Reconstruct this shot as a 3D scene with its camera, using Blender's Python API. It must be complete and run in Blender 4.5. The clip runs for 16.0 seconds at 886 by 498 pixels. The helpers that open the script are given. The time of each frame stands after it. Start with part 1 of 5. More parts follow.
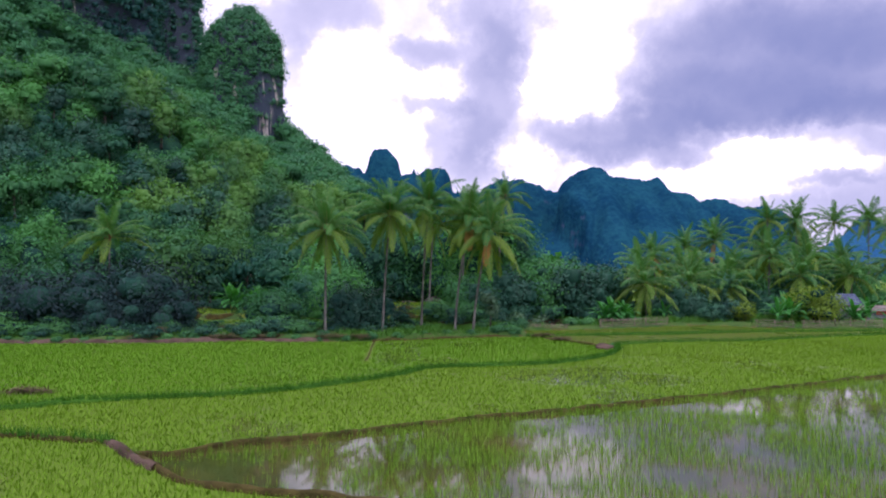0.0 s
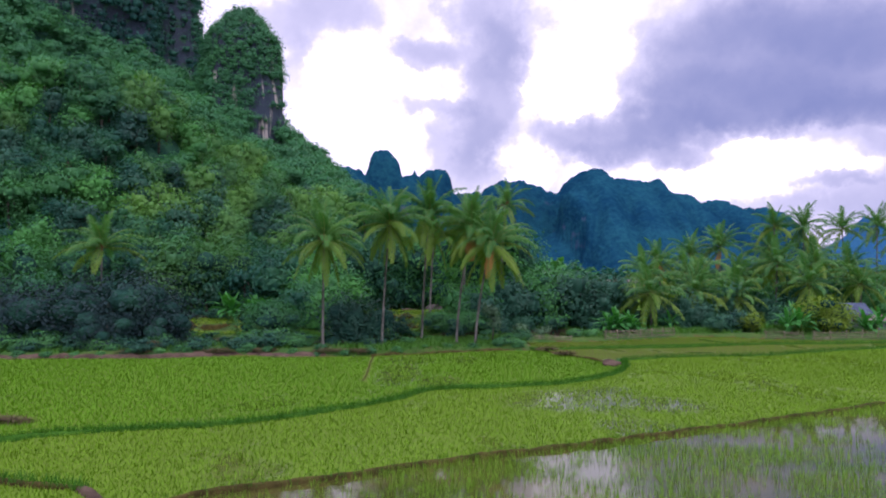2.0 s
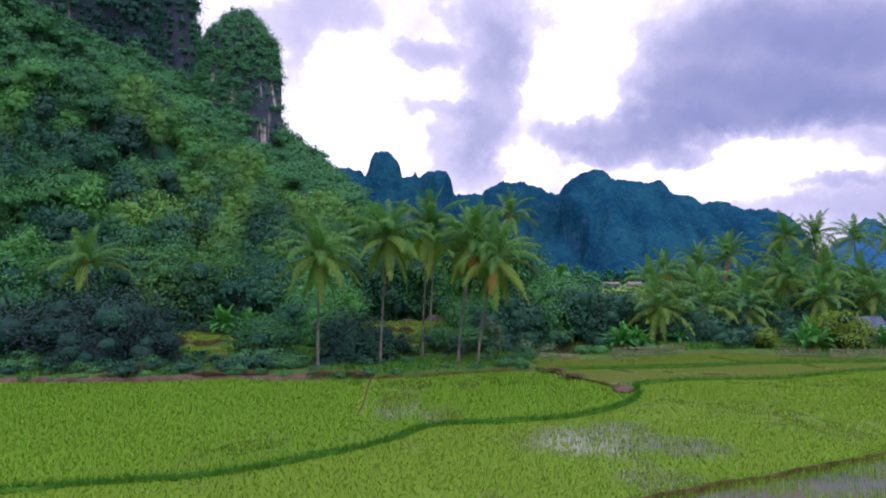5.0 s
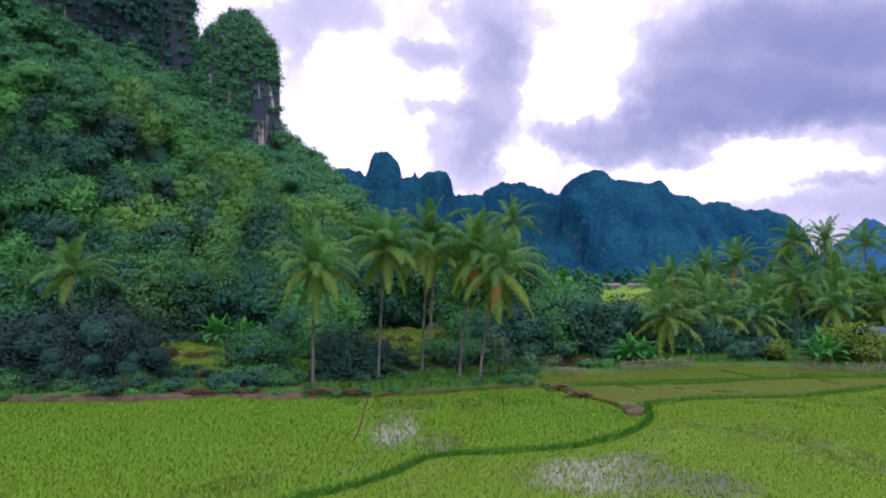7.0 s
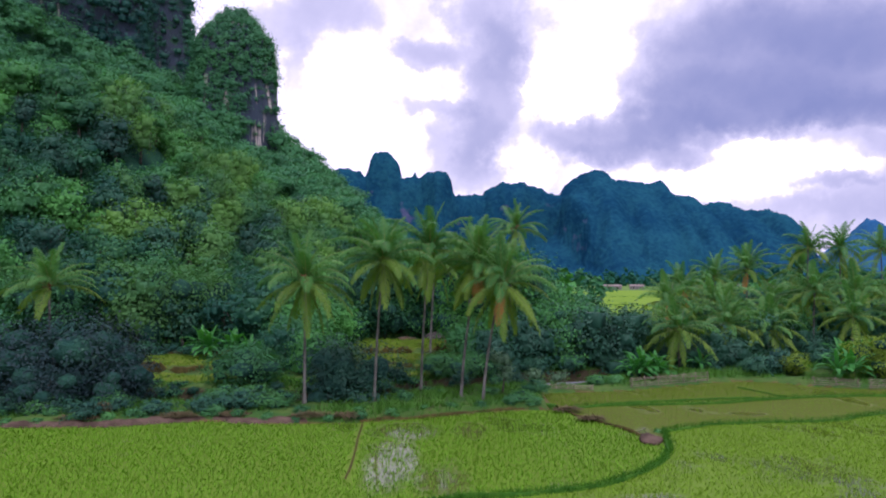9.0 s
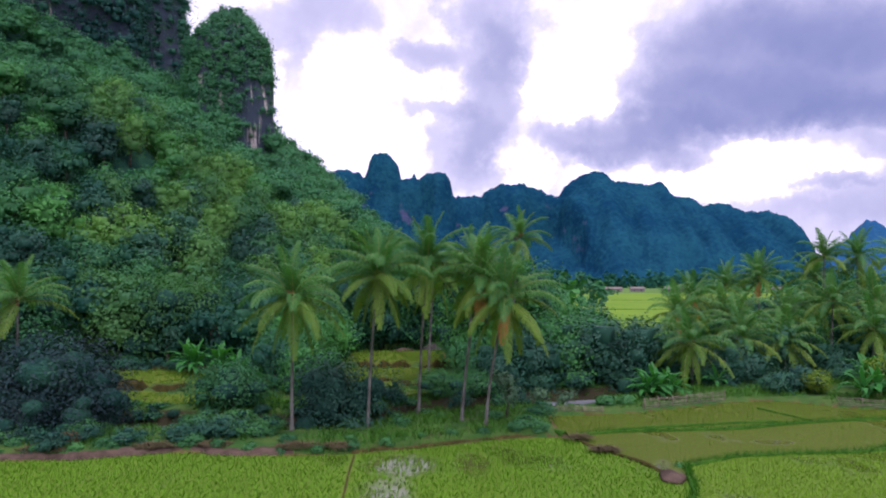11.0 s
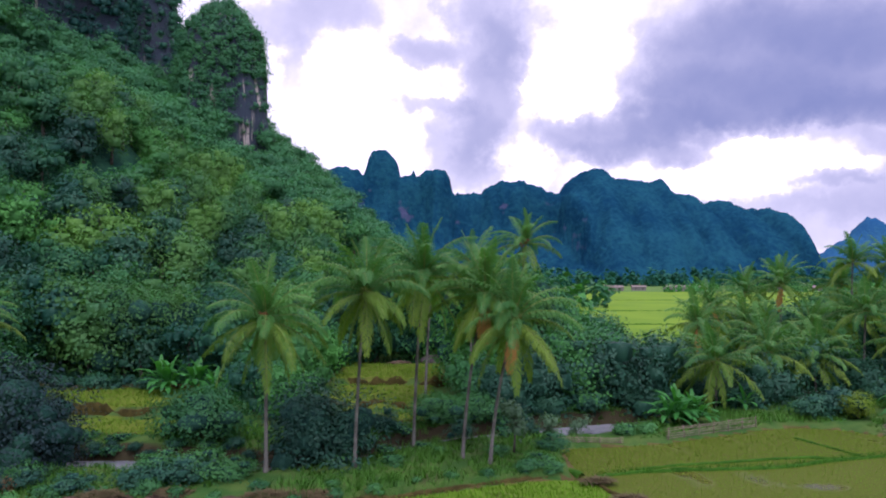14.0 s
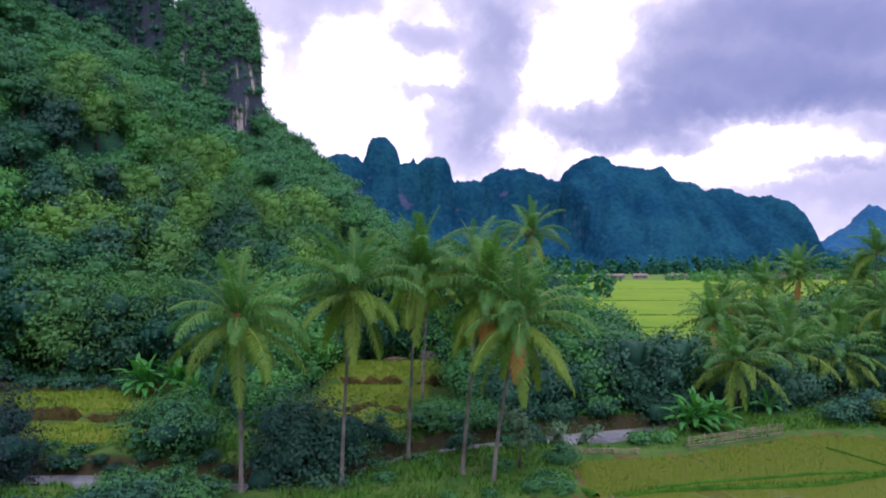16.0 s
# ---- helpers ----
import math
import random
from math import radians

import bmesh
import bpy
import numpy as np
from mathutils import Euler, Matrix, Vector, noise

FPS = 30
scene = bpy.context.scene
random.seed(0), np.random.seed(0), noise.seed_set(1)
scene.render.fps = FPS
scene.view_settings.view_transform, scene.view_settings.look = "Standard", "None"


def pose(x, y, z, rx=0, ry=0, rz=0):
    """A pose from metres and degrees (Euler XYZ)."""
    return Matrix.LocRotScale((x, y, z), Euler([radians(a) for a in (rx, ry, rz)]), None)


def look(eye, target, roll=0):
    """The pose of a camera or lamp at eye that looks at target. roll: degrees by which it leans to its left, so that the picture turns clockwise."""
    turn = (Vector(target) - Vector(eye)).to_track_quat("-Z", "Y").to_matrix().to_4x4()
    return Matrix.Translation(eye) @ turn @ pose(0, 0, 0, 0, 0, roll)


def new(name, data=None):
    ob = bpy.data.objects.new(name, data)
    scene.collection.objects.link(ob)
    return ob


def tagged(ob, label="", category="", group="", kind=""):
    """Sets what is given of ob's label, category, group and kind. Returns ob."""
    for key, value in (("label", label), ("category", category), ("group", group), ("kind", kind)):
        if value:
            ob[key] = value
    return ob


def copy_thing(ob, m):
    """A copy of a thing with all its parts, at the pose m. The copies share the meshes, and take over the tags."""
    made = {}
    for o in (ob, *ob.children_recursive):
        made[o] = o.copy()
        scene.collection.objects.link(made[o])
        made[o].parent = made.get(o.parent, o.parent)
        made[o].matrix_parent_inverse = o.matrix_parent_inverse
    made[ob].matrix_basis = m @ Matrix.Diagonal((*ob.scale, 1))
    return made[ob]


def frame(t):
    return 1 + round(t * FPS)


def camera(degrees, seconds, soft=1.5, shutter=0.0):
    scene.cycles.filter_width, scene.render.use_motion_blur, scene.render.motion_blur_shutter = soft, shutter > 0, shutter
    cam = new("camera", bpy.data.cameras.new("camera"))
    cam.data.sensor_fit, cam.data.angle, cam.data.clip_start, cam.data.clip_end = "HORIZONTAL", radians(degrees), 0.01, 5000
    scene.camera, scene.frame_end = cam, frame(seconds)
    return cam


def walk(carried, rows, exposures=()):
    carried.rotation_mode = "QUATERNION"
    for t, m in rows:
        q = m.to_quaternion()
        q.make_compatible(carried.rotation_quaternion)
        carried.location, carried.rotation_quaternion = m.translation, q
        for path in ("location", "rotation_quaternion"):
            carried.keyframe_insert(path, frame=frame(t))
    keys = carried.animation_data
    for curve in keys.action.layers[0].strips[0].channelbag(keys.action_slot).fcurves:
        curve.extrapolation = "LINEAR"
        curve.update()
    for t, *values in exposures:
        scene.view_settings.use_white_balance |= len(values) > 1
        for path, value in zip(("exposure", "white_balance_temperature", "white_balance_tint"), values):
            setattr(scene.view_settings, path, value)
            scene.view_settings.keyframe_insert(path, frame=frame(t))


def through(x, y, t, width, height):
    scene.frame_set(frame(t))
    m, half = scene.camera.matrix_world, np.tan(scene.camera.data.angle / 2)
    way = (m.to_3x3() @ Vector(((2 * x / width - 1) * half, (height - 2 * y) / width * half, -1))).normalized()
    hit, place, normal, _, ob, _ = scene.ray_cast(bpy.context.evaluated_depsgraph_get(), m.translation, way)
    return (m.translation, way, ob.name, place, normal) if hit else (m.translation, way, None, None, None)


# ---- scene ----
# ================= camera =================
cam = camera(68.0, 16.0, soft=2.0)
# seconds, x, y, z, pitch above level, yaw
PATH = [
    (0, -0.02, 0.00, 5.91, 2.39, 0.00),
    (0.5, -0.02, 0.44, 6.18, 2.38, 0.02),
    (1, -0.03, 0.87, 6.44, 2.42, 0.04),
    (1.5, -0.03, 1.32, 6.70, 2.43, 0.05),
    (2, -0.04, 1.78, 6.94, 2.47, 0.07),
    (2.5, -0.05, 2.26, 7.19, 2.48, 0.08),
    (3, -0.06, 2.74, 7.43, 2.50, 0.09),
    (3.5, -0.08, 3.23, 7.68, 2.50, 0.10),
    (4, -0.09, 3.73, 7.92, 2.51, 0.11),
    (6.5, -0.17, 6.44, 9.23, 2.54, 0.10),
    (7, -0.19, 7.21, 9.50, 2.54, 0.10),
    (7.5, -0.20, 8.04, 9.78, 2.54, 0.10),
    (8, -0.21, 8.92, 10.06, 2.54, 0.10),
    (8.5, -0.22, 9.85, 10.34, 2.54, 0.10),
    (9, -0.24, 10.81, 10.63, 2.54, 0.10),
    (11.5, -0.25, 16.03, 12.00, 2.66, 0.02),
    (12, -0.24, 17.12, 12.25, 2.68, 0.01),
    (12.5, -0.23, 18.22, 12.48, 2.70, 0.01),
    (13, -0.21, 19.32, 12.71, 2.70, 0.00),
    (13.5, -0.19, 20.43, 12.91, 2.67, -0.00),
    (14, -0.16, 21.57, 13.09, 2.37, -0.01),
    (14.5, -0.13, 22.72, 13.26, 2.01, -0.01),
    (15, -0.10, 23.92, 13.39, 1.63, -0.01),
    (15.5, -0.05, 25.17, 13.50, 1.42, -0.01),
    (16, -0.01, 26.49, 13.58, 1.29, -0.01),
]
walk(cam, [(t, pose(x, y, z, 90 + p, 0, w)) for t, x, y, z, p, w in PATH], exposures=[(0, 0.1, 5950, 19), (16, 0.1, 5920, 19)])

# ================= sky and sun =================
SUN_ELEV, SUN_AZ = 60.0, 160.0      # azimuth clockwise from +y
world = bpy.data.worlds.new("sky")
scene.world = world
world.use_nodes = True


def link(nt, a, b):
    nt.links.new(a, b)


def mth(nt, op, a, b=None, c=None, clamp=False):
    n = nt.nodes.new("ShaderNodeMath")
    n.operation, n.use_clamp = op, clamp
    for i, v in enumerate((a, b, c)):
        if v is None:
            continue
        if isinstance(v, (int, float)):
            n.inputs[i].default_value = v
        else:
            link(nt, v, n.inputs[i])
    return n.outputs[0]


def mixc(nt, fac, a, b, kind="MIX"):
    n = nt.nodes.new("ShaderNodeMix")
    n.data_type, n.blend_type = "RGBA", kind
    for sock, v in ((n.inputs[0], fac), (n.inputs[6], a), (n.inputs[7], b)):
        if isinstance(v, (int, float)):
            sock.default_value = v
        elif isinstance(v, tuple):
            sock.default_value = (*v[:3], 1)
        else:
            link(nt, v, sock)
    return n.outputs[2]


def noisen(nt, vec, scale, detail=3.0, rough=0.55, out=0):
    n = nt.nodes.new("ShaderNodeTexNoise")
    n.inputs["Scale"].default_value, n.inputs["Detail"].default_value, n.inputs["Roughness"].default_value = scale, detail, rough
    if vec is not None:
        link(nt, vec, n.inputs["Vector"])
    return n.outputs[out]


def ramp(nt, fac, lo, hi, a=0.0, b=1.0, smooth=True):
    n = nt.nodes.new("ShaderNodeMapRange")
    n.interpolation_type = "SMOOTHSTEP" if smooth else "LINEAR"
    for k, v in (("From Min", lo), ("From Max", hi), ("To Min", a), ("To Max", b)):
        n.inputs[k].default_value = v
    link(nt, fac, n.inputs["Value"])
    return n.outputs[0]


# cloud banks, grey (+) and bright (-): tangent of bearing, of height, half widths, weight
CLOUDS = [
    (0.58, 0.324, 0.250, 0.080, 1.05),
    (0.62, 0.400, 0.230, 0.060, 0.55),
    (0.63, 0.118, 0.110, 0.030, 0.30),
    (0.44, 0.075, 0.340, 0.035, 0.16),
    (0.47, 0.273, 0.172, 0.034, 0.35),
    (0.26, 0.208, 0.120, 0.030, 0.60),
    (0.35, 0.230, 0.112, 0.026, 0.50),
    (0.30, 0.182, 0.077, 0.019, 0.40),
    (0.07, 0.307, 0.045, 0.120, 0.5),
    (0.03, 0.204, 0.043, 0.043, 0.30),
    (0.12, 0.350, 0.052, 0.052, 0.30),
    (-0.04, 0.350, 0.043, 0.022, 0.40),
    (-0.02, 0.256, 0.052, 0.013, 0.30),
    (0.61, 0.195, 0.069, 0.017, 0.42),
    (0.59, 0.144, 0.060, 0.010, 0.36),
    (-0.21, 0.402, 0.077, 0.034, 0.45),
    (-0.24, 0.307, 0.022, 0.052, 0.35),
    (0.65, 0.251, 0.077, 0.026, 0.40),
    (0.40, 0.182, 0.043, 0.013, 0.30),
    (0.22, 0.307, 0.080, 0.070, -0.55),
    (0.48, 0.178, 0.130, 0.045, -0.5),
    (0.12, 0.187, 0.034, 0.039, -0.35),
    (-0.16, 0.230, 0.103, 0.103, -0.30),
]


def build_sky():
    nt = world.node_tree
    nt.nodes.clear()
    out = nt.nodes.new("ShaderNodeOutputWorld")
    bg = nt.nodes.new("ShaderNodeBackground")
    sky = nt.nodes.new("ShaderNodeTexSky")
    sky.sky_type, sky.sun_disc = "NISHITA", False
    sky.sun_elevation, sky.sun_rotation = radians(SUN_ELEV), radians(SUN_AZ)
    tc = nt.nodes.new("ShaderNodeTexCoord")
    sep = nt.nodes.new("ShaderNodeSeparateXYZ")
    link(nt, tc.outputs["Generated"], sep.inputs[0])
    x, y, z = sep.outputs
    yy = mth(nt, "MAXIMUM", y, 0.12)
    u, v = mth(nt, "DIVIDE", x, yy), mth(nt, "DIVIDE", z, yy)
    warp = noisen(nt, tc.outputs["Generated"], 7.0, 5.0, 0.6, out=1)
    ws = nt.nodes.new("ShaderNodeSeparateXYZ")
    link(nt, warp, ws.inputs[0])
    u = mth(nt, "MULTIPLY_ADD", mth(nt, "SUBTRACT", ws.outputs[0], 0.5), 0.17, u)
    v = mth(nt, "MULTIPLY_ADD", mth(nt, "SUBTRACT", ws.outputs[1], 0.5), 0.11, v)
    wisp = noisen(nt, tc.outputs["Generated"], 26.0, 6.0, 0.62, out=1)
    w2 = nt.nodes.new("ShaderNodeSeparateXYZ")
    link(nt, wisp, w2.inputs[0])
    u = mth(nt, "MULTIPLY_ADD", mth(nt, "SUBTRACT", w2.outputs[0], 0.5), 0.07, u)
    v = mth(nt, "MULTIPLY_ADD", mth(nt, "SUBTRACT", w2.outputs[1], 0.5), 0.05, v)
    total = None
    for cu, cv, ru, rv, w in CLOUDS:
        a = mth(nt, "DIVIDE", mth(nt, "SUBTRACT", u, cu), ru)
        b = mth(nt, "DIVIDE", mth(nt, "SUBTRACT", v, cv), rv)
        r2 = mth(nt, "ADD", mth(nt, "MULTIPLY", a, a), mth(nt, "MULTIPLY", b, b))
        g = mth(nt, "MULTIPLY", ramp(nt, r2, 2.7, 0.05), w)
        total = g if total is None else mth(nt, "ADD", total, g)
    fine = noisen(nt, tc.outputs["Generated"], 9.0, 6.0, 0.6)
    broad = noisen(nt, tc.outputs["Generated"], 3.6, 4.0, 0.55)
    total = mth(nt, "MULTIPLY", total, ramp(nt, broad, 0.3, 0.7, 0.72, 1.25, False))
    total = mth(nt, "ADD", total, mth(nt, "MULTIPLY", mth(nt, "SUBTRACT", fine, 0.48), 0.62))
    total = mth(nt, "ADD", total, mth(nt, "MULTIPLY", mth(nt, "SUBTRACT", broad, 0.5), 0.3))
    grey = mth(nt, "SUBTRACT", 1.0, mth(nt, "EXPONENT", mth(nt, "MULTIPLY", mth(nt, "MAXIMUM", mth(nt, "ADD", total, 0.07), 0.0), -1.15)))
    cloud = mixc(nt, grey, (0.95, 0.87, 1.03), (0.15, 0.195, 0.43))
    gap = ramp(nt, noisen(nt, tc.outputs["Generated"], 3.0, 3.0), 0.62, 0.75, 0.0, 0.25)
    blue = mixc(nt, 1.0, sky.outputs[0], (0.1, 0.1, 0.1), "MULTIPLY")
    link(nt, mixc(nt, gap, cloud, blue), bg.inputs[0])
    # the thin bright cloud is far brighter than white paper
    link(nt, ramp(nt, grey, 0.26, 0.0, 1.0, 1.3), bg.inputs[1])
    link(nt, bg.outputs[0], out.inputs[0])


build_sky()
sun = new("sun", bpy.data.lights.new("sun", "SUN"))
sun.data.energy, sun.data.angle, sun.data.color = 2.1, radians(28), (1.0, 0.96, 0.9)
sx, sy = math.sin(radians(SUN_AZ)), math.cos(radians(SUN_AZ))
sun.matrix_world = look((0, 0, 60), (-sx * math.cos(radians(SUN_ELEV)) , -sy * math.cos(radians(SUN_ELEV)), 60 - math.sin(radians(SUN_ELEV))))


# ================= materials =================
def base_mat(name):
    m = bpy.data.materials.new(name)
    m.use_nodes = True
    nt = m.node_tree
    nt.nodes.clear()
    out = nt.nodes.new("ShaderNodeOutputMaterial")
    p = nt.nodes.new("ShaderNodeBsdfPrincipled")
    link(nt, p.outputs[0], out.inputs[0])
    return m, nt, p, out


def coords(nt, which="Object"):
    return nt.nodes.new("ShaderNodeTexCoord").outputs[which]


def position(nt):
    return nt.nodes.new("ShaderNodeNewGeometry").outputs["Position"]


def bump(nt, p, height, strength=0.4, dist=0.05):
    b = nt.nodes.new("ShaderNodeBump")
    b.inputs["Strength"].default_value, b.inputs["Distance"].default_value = strength, dist
    link(nt, height, b.inputs["Height"])
    link(nt, b.outputs[0], p.inputs["Normal"])


def leaf_mat(name, dark, light, through=0.3, rough=0.5, spread=0.35, gloss=0.16):
    """Leaves: colour varies from tree to tree, leaf to leaf and in patches; some light passes through."""
    m, nt, p, out = base_mat(name)
    geo = nt.nodes.new("ShaderNodeNewGeometry")
    info = nt.nodes.new("ShaderNodeObjectInfo")
    patch = noisen(nt, geo.outputs["Position"], 0.35, 2.0)
    fine = noisen(nt, geo.outputs["Position"], 2.2, 3.0, 0.7)
    f = mth(nt, "ADD", mth(nt, "MULTIPLY", geo.outputs["Random Per Island"], 0.07), mth(nt, "MULTIPLY", patch, 0.45))
    broad = noisen(nt, geo.outputs["Position"], 0.07, 1.0)
    f = mth(nt, "ADD", f, mth(nt, "MULTIPLY", mth(nt, "SUBTRACT", broad, 0.3), 0.7))
    f = mth(nt, "ADD", f, mth(nt, "MULTIPLY", mth(nt, "SUBTRACT", fine, 0.42), 0.3))
    f = mth(nt, "ADD", f, mth(nt, "MULTIPLY", mth(nt, "SUBTRACT", info.outputs["Random"], 0.65), spread), clamp=True)
    col = mixc(nt, f, dark, light)
    link(nt, col, p.inputs["Base Color"])
    p.inputs["Roughness"].default_value = rough
    p.inputs["Specular IOR Level"].default_value = gloss
    tr = nt.nodes.new("ShaderNodeBsdfTranslucent")
    link(nt, mixc(nt, 1.0, col, (1.05, 1.2, 0.4), "MULTIPLY"), tr.inputs[0])
    mx = nt.nodes.new("ShaderNodeMixShader")
    mx.inputs[0].default_value = through
    link(nt, p.outputs[0], mx.inputs[1])
    link(nt, tr.outputs[0], mx.inputs[2])
    link(nt, mx.outputs[0], out.inputs[0])
    return m


def two_tone(name, a, b, scale, rough=0.85, fine=None, bumps=0.5, dist=0.05, spec=0.1, world_space=True):
    """Two colours in patches, with a finer grain and relief."""
    m, nt, p, out = base_mat(name)
    pos = position(nt) if world_space else coords(nt)
    n1 = noisen(nt, pos, scale, 4.0)
    n2 = noisen(nt, pos, fine or scale * 9, 3.0)
    f = mth(nt, "ADD", ramp(nt, n1, 0.35, 0.65, 0.0, 0.75), mth(nt, "MULTIPLY", mth(nt, "SUBTRACT", n2, 0.4), 0.8), clamp=True)
    link(nt, mixc(nt, f, a, b), p.inputs["Base Color"])
    p.inputs["Roughness"].default_value = rough
    p.inputs["Specular IOR Level"].default_value = spec
    bump(nt, p, n2, bumps, dist)
    return m


def ground_mat(name, flat_a, flat_b, soil, scale, patches=0.6):
    """Grassy ground that shows bare soil where it is steep."""
    m, nt, p, out = base_mat(name)
    geo = nt.nodes.new("ShaderNodeNewGeometry")
    pos = geo.outputs["Position"]
    n1, n2 = noisen(nt, pos, scale, 4.0), noisen(nt, pos, scale * 8, 3.0)
    f = mth(nt, "ADD", ramp(nt, n1, 0.35, 0.65, 0.0, 0.8), mth(nt, "MULTIPLY", mth(nt, "SUBTRACT", n2, 0.4), 0.6), clamp=True)
    grass = mixc(nt, f, flat_a, flat_b)
    sep = nt.nodes.new("ShaderNodeSeparateXYZ")
    link(nt, geo.outputs["Normal"], sep.inputs[0])
    steep = mth(nt, "ADD", ramp(nt, sep.outputs[2], 0.96, 0.8), mth(nt, "MULTIPLY", ramp(nt, n1, 0.6, 0.72), patches), clamp=True)
    link(nt, mixc(nt, steep, grass, soil), p.inputs["Base Color"])
    p.inputs["Roughness"].default_value = 0.9
    p.inputs["Specular IOR Level"].default_value = 0.08
    bump(nt, p, n2, 0.6, 0.08)
    return m


# open pools in the paddies: centre and half lengths
POOLS = [(-3.3, 49.5, 1.6, 5.6), (-2.9, 57.2, 2.4, 2.6), (-0.4, 45.8, 1.6, 2.4), (7.6, 39.6, 4.4, 3.2), (9.8, 42.6, 1.8, 1.2), (23.6, 63.0, 1.5, 0.7), (1.6, 57.5, 1.2, 2.6), (12.0, 38.2, 2.4, 2.2)]


def pool_mask(nt, pos, wobble):
    """1 in the open pools, 0 outside."""
    sep = nt.nodes.new("ShaderNodeSeparateXYZ")
    link(nt, pos, sep.inputs[0])
    near = None
    for cx, cy, rx, ry in POOLS:
        a = mth(nt, "DIVIDE", mth(nt, "SUBTRACT", sep.outputs[0], cx), rx)
        b = mth(nt, "DIVIDE", mth(nt, "SUBTRACT", sep.outputs[1], cy), ry)
        d = mth(nt, "ADD", mth(nt, "MULTIPLY", a, a), mth(nt, "MULTIPLY", b, b))
        near = d if near is None else mth(nt, "MINIMUM", near, d)
    return ramp(nt, mth(nt, "MULTIPLY_ADD", wobble, 1.2, near), 2.3, 0.8)


def water_mat(name, a, b, rough, ripple, scale, spec=0.5, film=None):
    """Still water; film: the colour of the green weed and mud that dulls it in patches."""
    m, nt, p, out = base_mat(name)
    pos = position(nt)
    n = noisen(nt, pos, 0.25, 4.0)
    n3 = noisen(nt, pos, 2.2, 3.0)
    f = mth(nt, "ADD", ramp(nt, n, 0.38, 0.62, 0.0, 0.8), mth(nt, "MULTIPLY", mth(nt, "SUBTRACT", n3, 0.4), 0.5), clamp=True)
    col = mixc(nt, f, a, b)
    p.inputs["Roughness"].default_value, p.inputs["IOR"].default_value = rough, 1.33
    p.inputs["Specular IOR Level"].default_value = spec
    if film:
        mp = nt.nodes.new("ShaderNodeMapping")
        mp.inputs["Scale"].default_value = (1.0, 0.6, 1.0)
        link(nt, pos, mp.inputs[0])
        cover = ramp(nt, noisen(nt, mp.outputs[0], 0.16, 3.0), 0.66, 0.55)
        open_water = pool_mask(nt, pos, noisen(nt, pos, 0.9, 3.0))
        cover = mth(nt, "MULTIPLY", cover, mth(nt, "SUBTRACT", 1.0, open_water))
        col = mixc(nt, cover, col, film)
        link(nt, mth(nt, "MULTIPLY_ADD", cover, 0.5, rough), p.inputs["Roughness"])
        link(nt, mth(nt, "MULTIPLY_ADD", cover, 0.06 - spec, spec), p.inputs["Specular IOR Level"])
    link(nt, col, p.inputs["Base Color"])
    bump(nt, p, noisen(nt, pos, scale, 2.0), ripple, 0.02)
    return m


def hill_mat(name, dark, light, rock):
    """Far forest with the blue of distance haze put into its colours, and bare rock on the sheer faces."""
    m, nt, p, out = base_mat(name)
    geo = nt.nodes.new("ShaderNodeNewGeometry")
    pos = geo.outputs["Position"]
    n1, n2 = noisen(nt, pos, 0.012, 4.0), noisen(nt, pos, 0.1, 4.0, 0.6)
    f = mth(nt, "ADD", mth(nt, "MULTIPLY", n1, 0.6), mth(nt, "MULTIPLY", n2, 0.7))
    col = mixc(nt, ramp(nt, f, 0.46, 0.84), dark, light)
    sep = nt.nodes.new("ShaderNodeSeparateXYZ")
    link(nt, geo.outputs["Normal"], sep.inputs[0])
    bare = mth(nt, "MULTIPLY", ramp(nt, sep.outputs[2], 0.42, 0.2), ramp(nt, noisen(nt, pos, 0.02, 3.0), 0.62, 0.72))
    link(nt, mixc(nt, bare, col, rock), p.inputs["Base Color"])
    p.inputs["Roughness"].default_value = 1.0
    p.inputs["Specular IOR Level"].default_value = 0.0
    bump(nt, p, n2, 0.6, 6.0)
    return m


def rock_mat(name):
    """Limestone: pale streaks and grey-black weathering running down, moss in patches."""
    m, nt, p, out = base_mat(name)
    pos = position(nt)
    mp = nt.nodes.new("ShaderNodeMapping")
    mp.inputs["Scale"].default_value = (1, 1, 0.12)
    link(nt, pos, mp.inputs[0])
    streak = noisen(nt, mp.outputs[0], 0.35, 5.0, 0.6)
    blotch = noisen(nt, pos, 0.09, 4.0)
    moss = noisen(nt, pos, 0.22, 4.0)
    c = mixc(nt, ramp(nt, streak, 0.56, 0.66), (0.022, 0.034, 0.058), (0.42, 0.36, 0.34))
    c = mixc(nt, ramp(nt, blotch, 0.46, 0.6), c, (0.026, 0.036, 0.058))
    c = mixc(nt, ramp(nt, moss, 0.58, 0.68), c, (0.02, 0.07, 0.035))
    link(nt, c, p.inputs["Base Color"])
    p.inputs["Roughness"].default_value = 0.95
    bump(nt, p, streak, 0.8, 0.6)
    return m


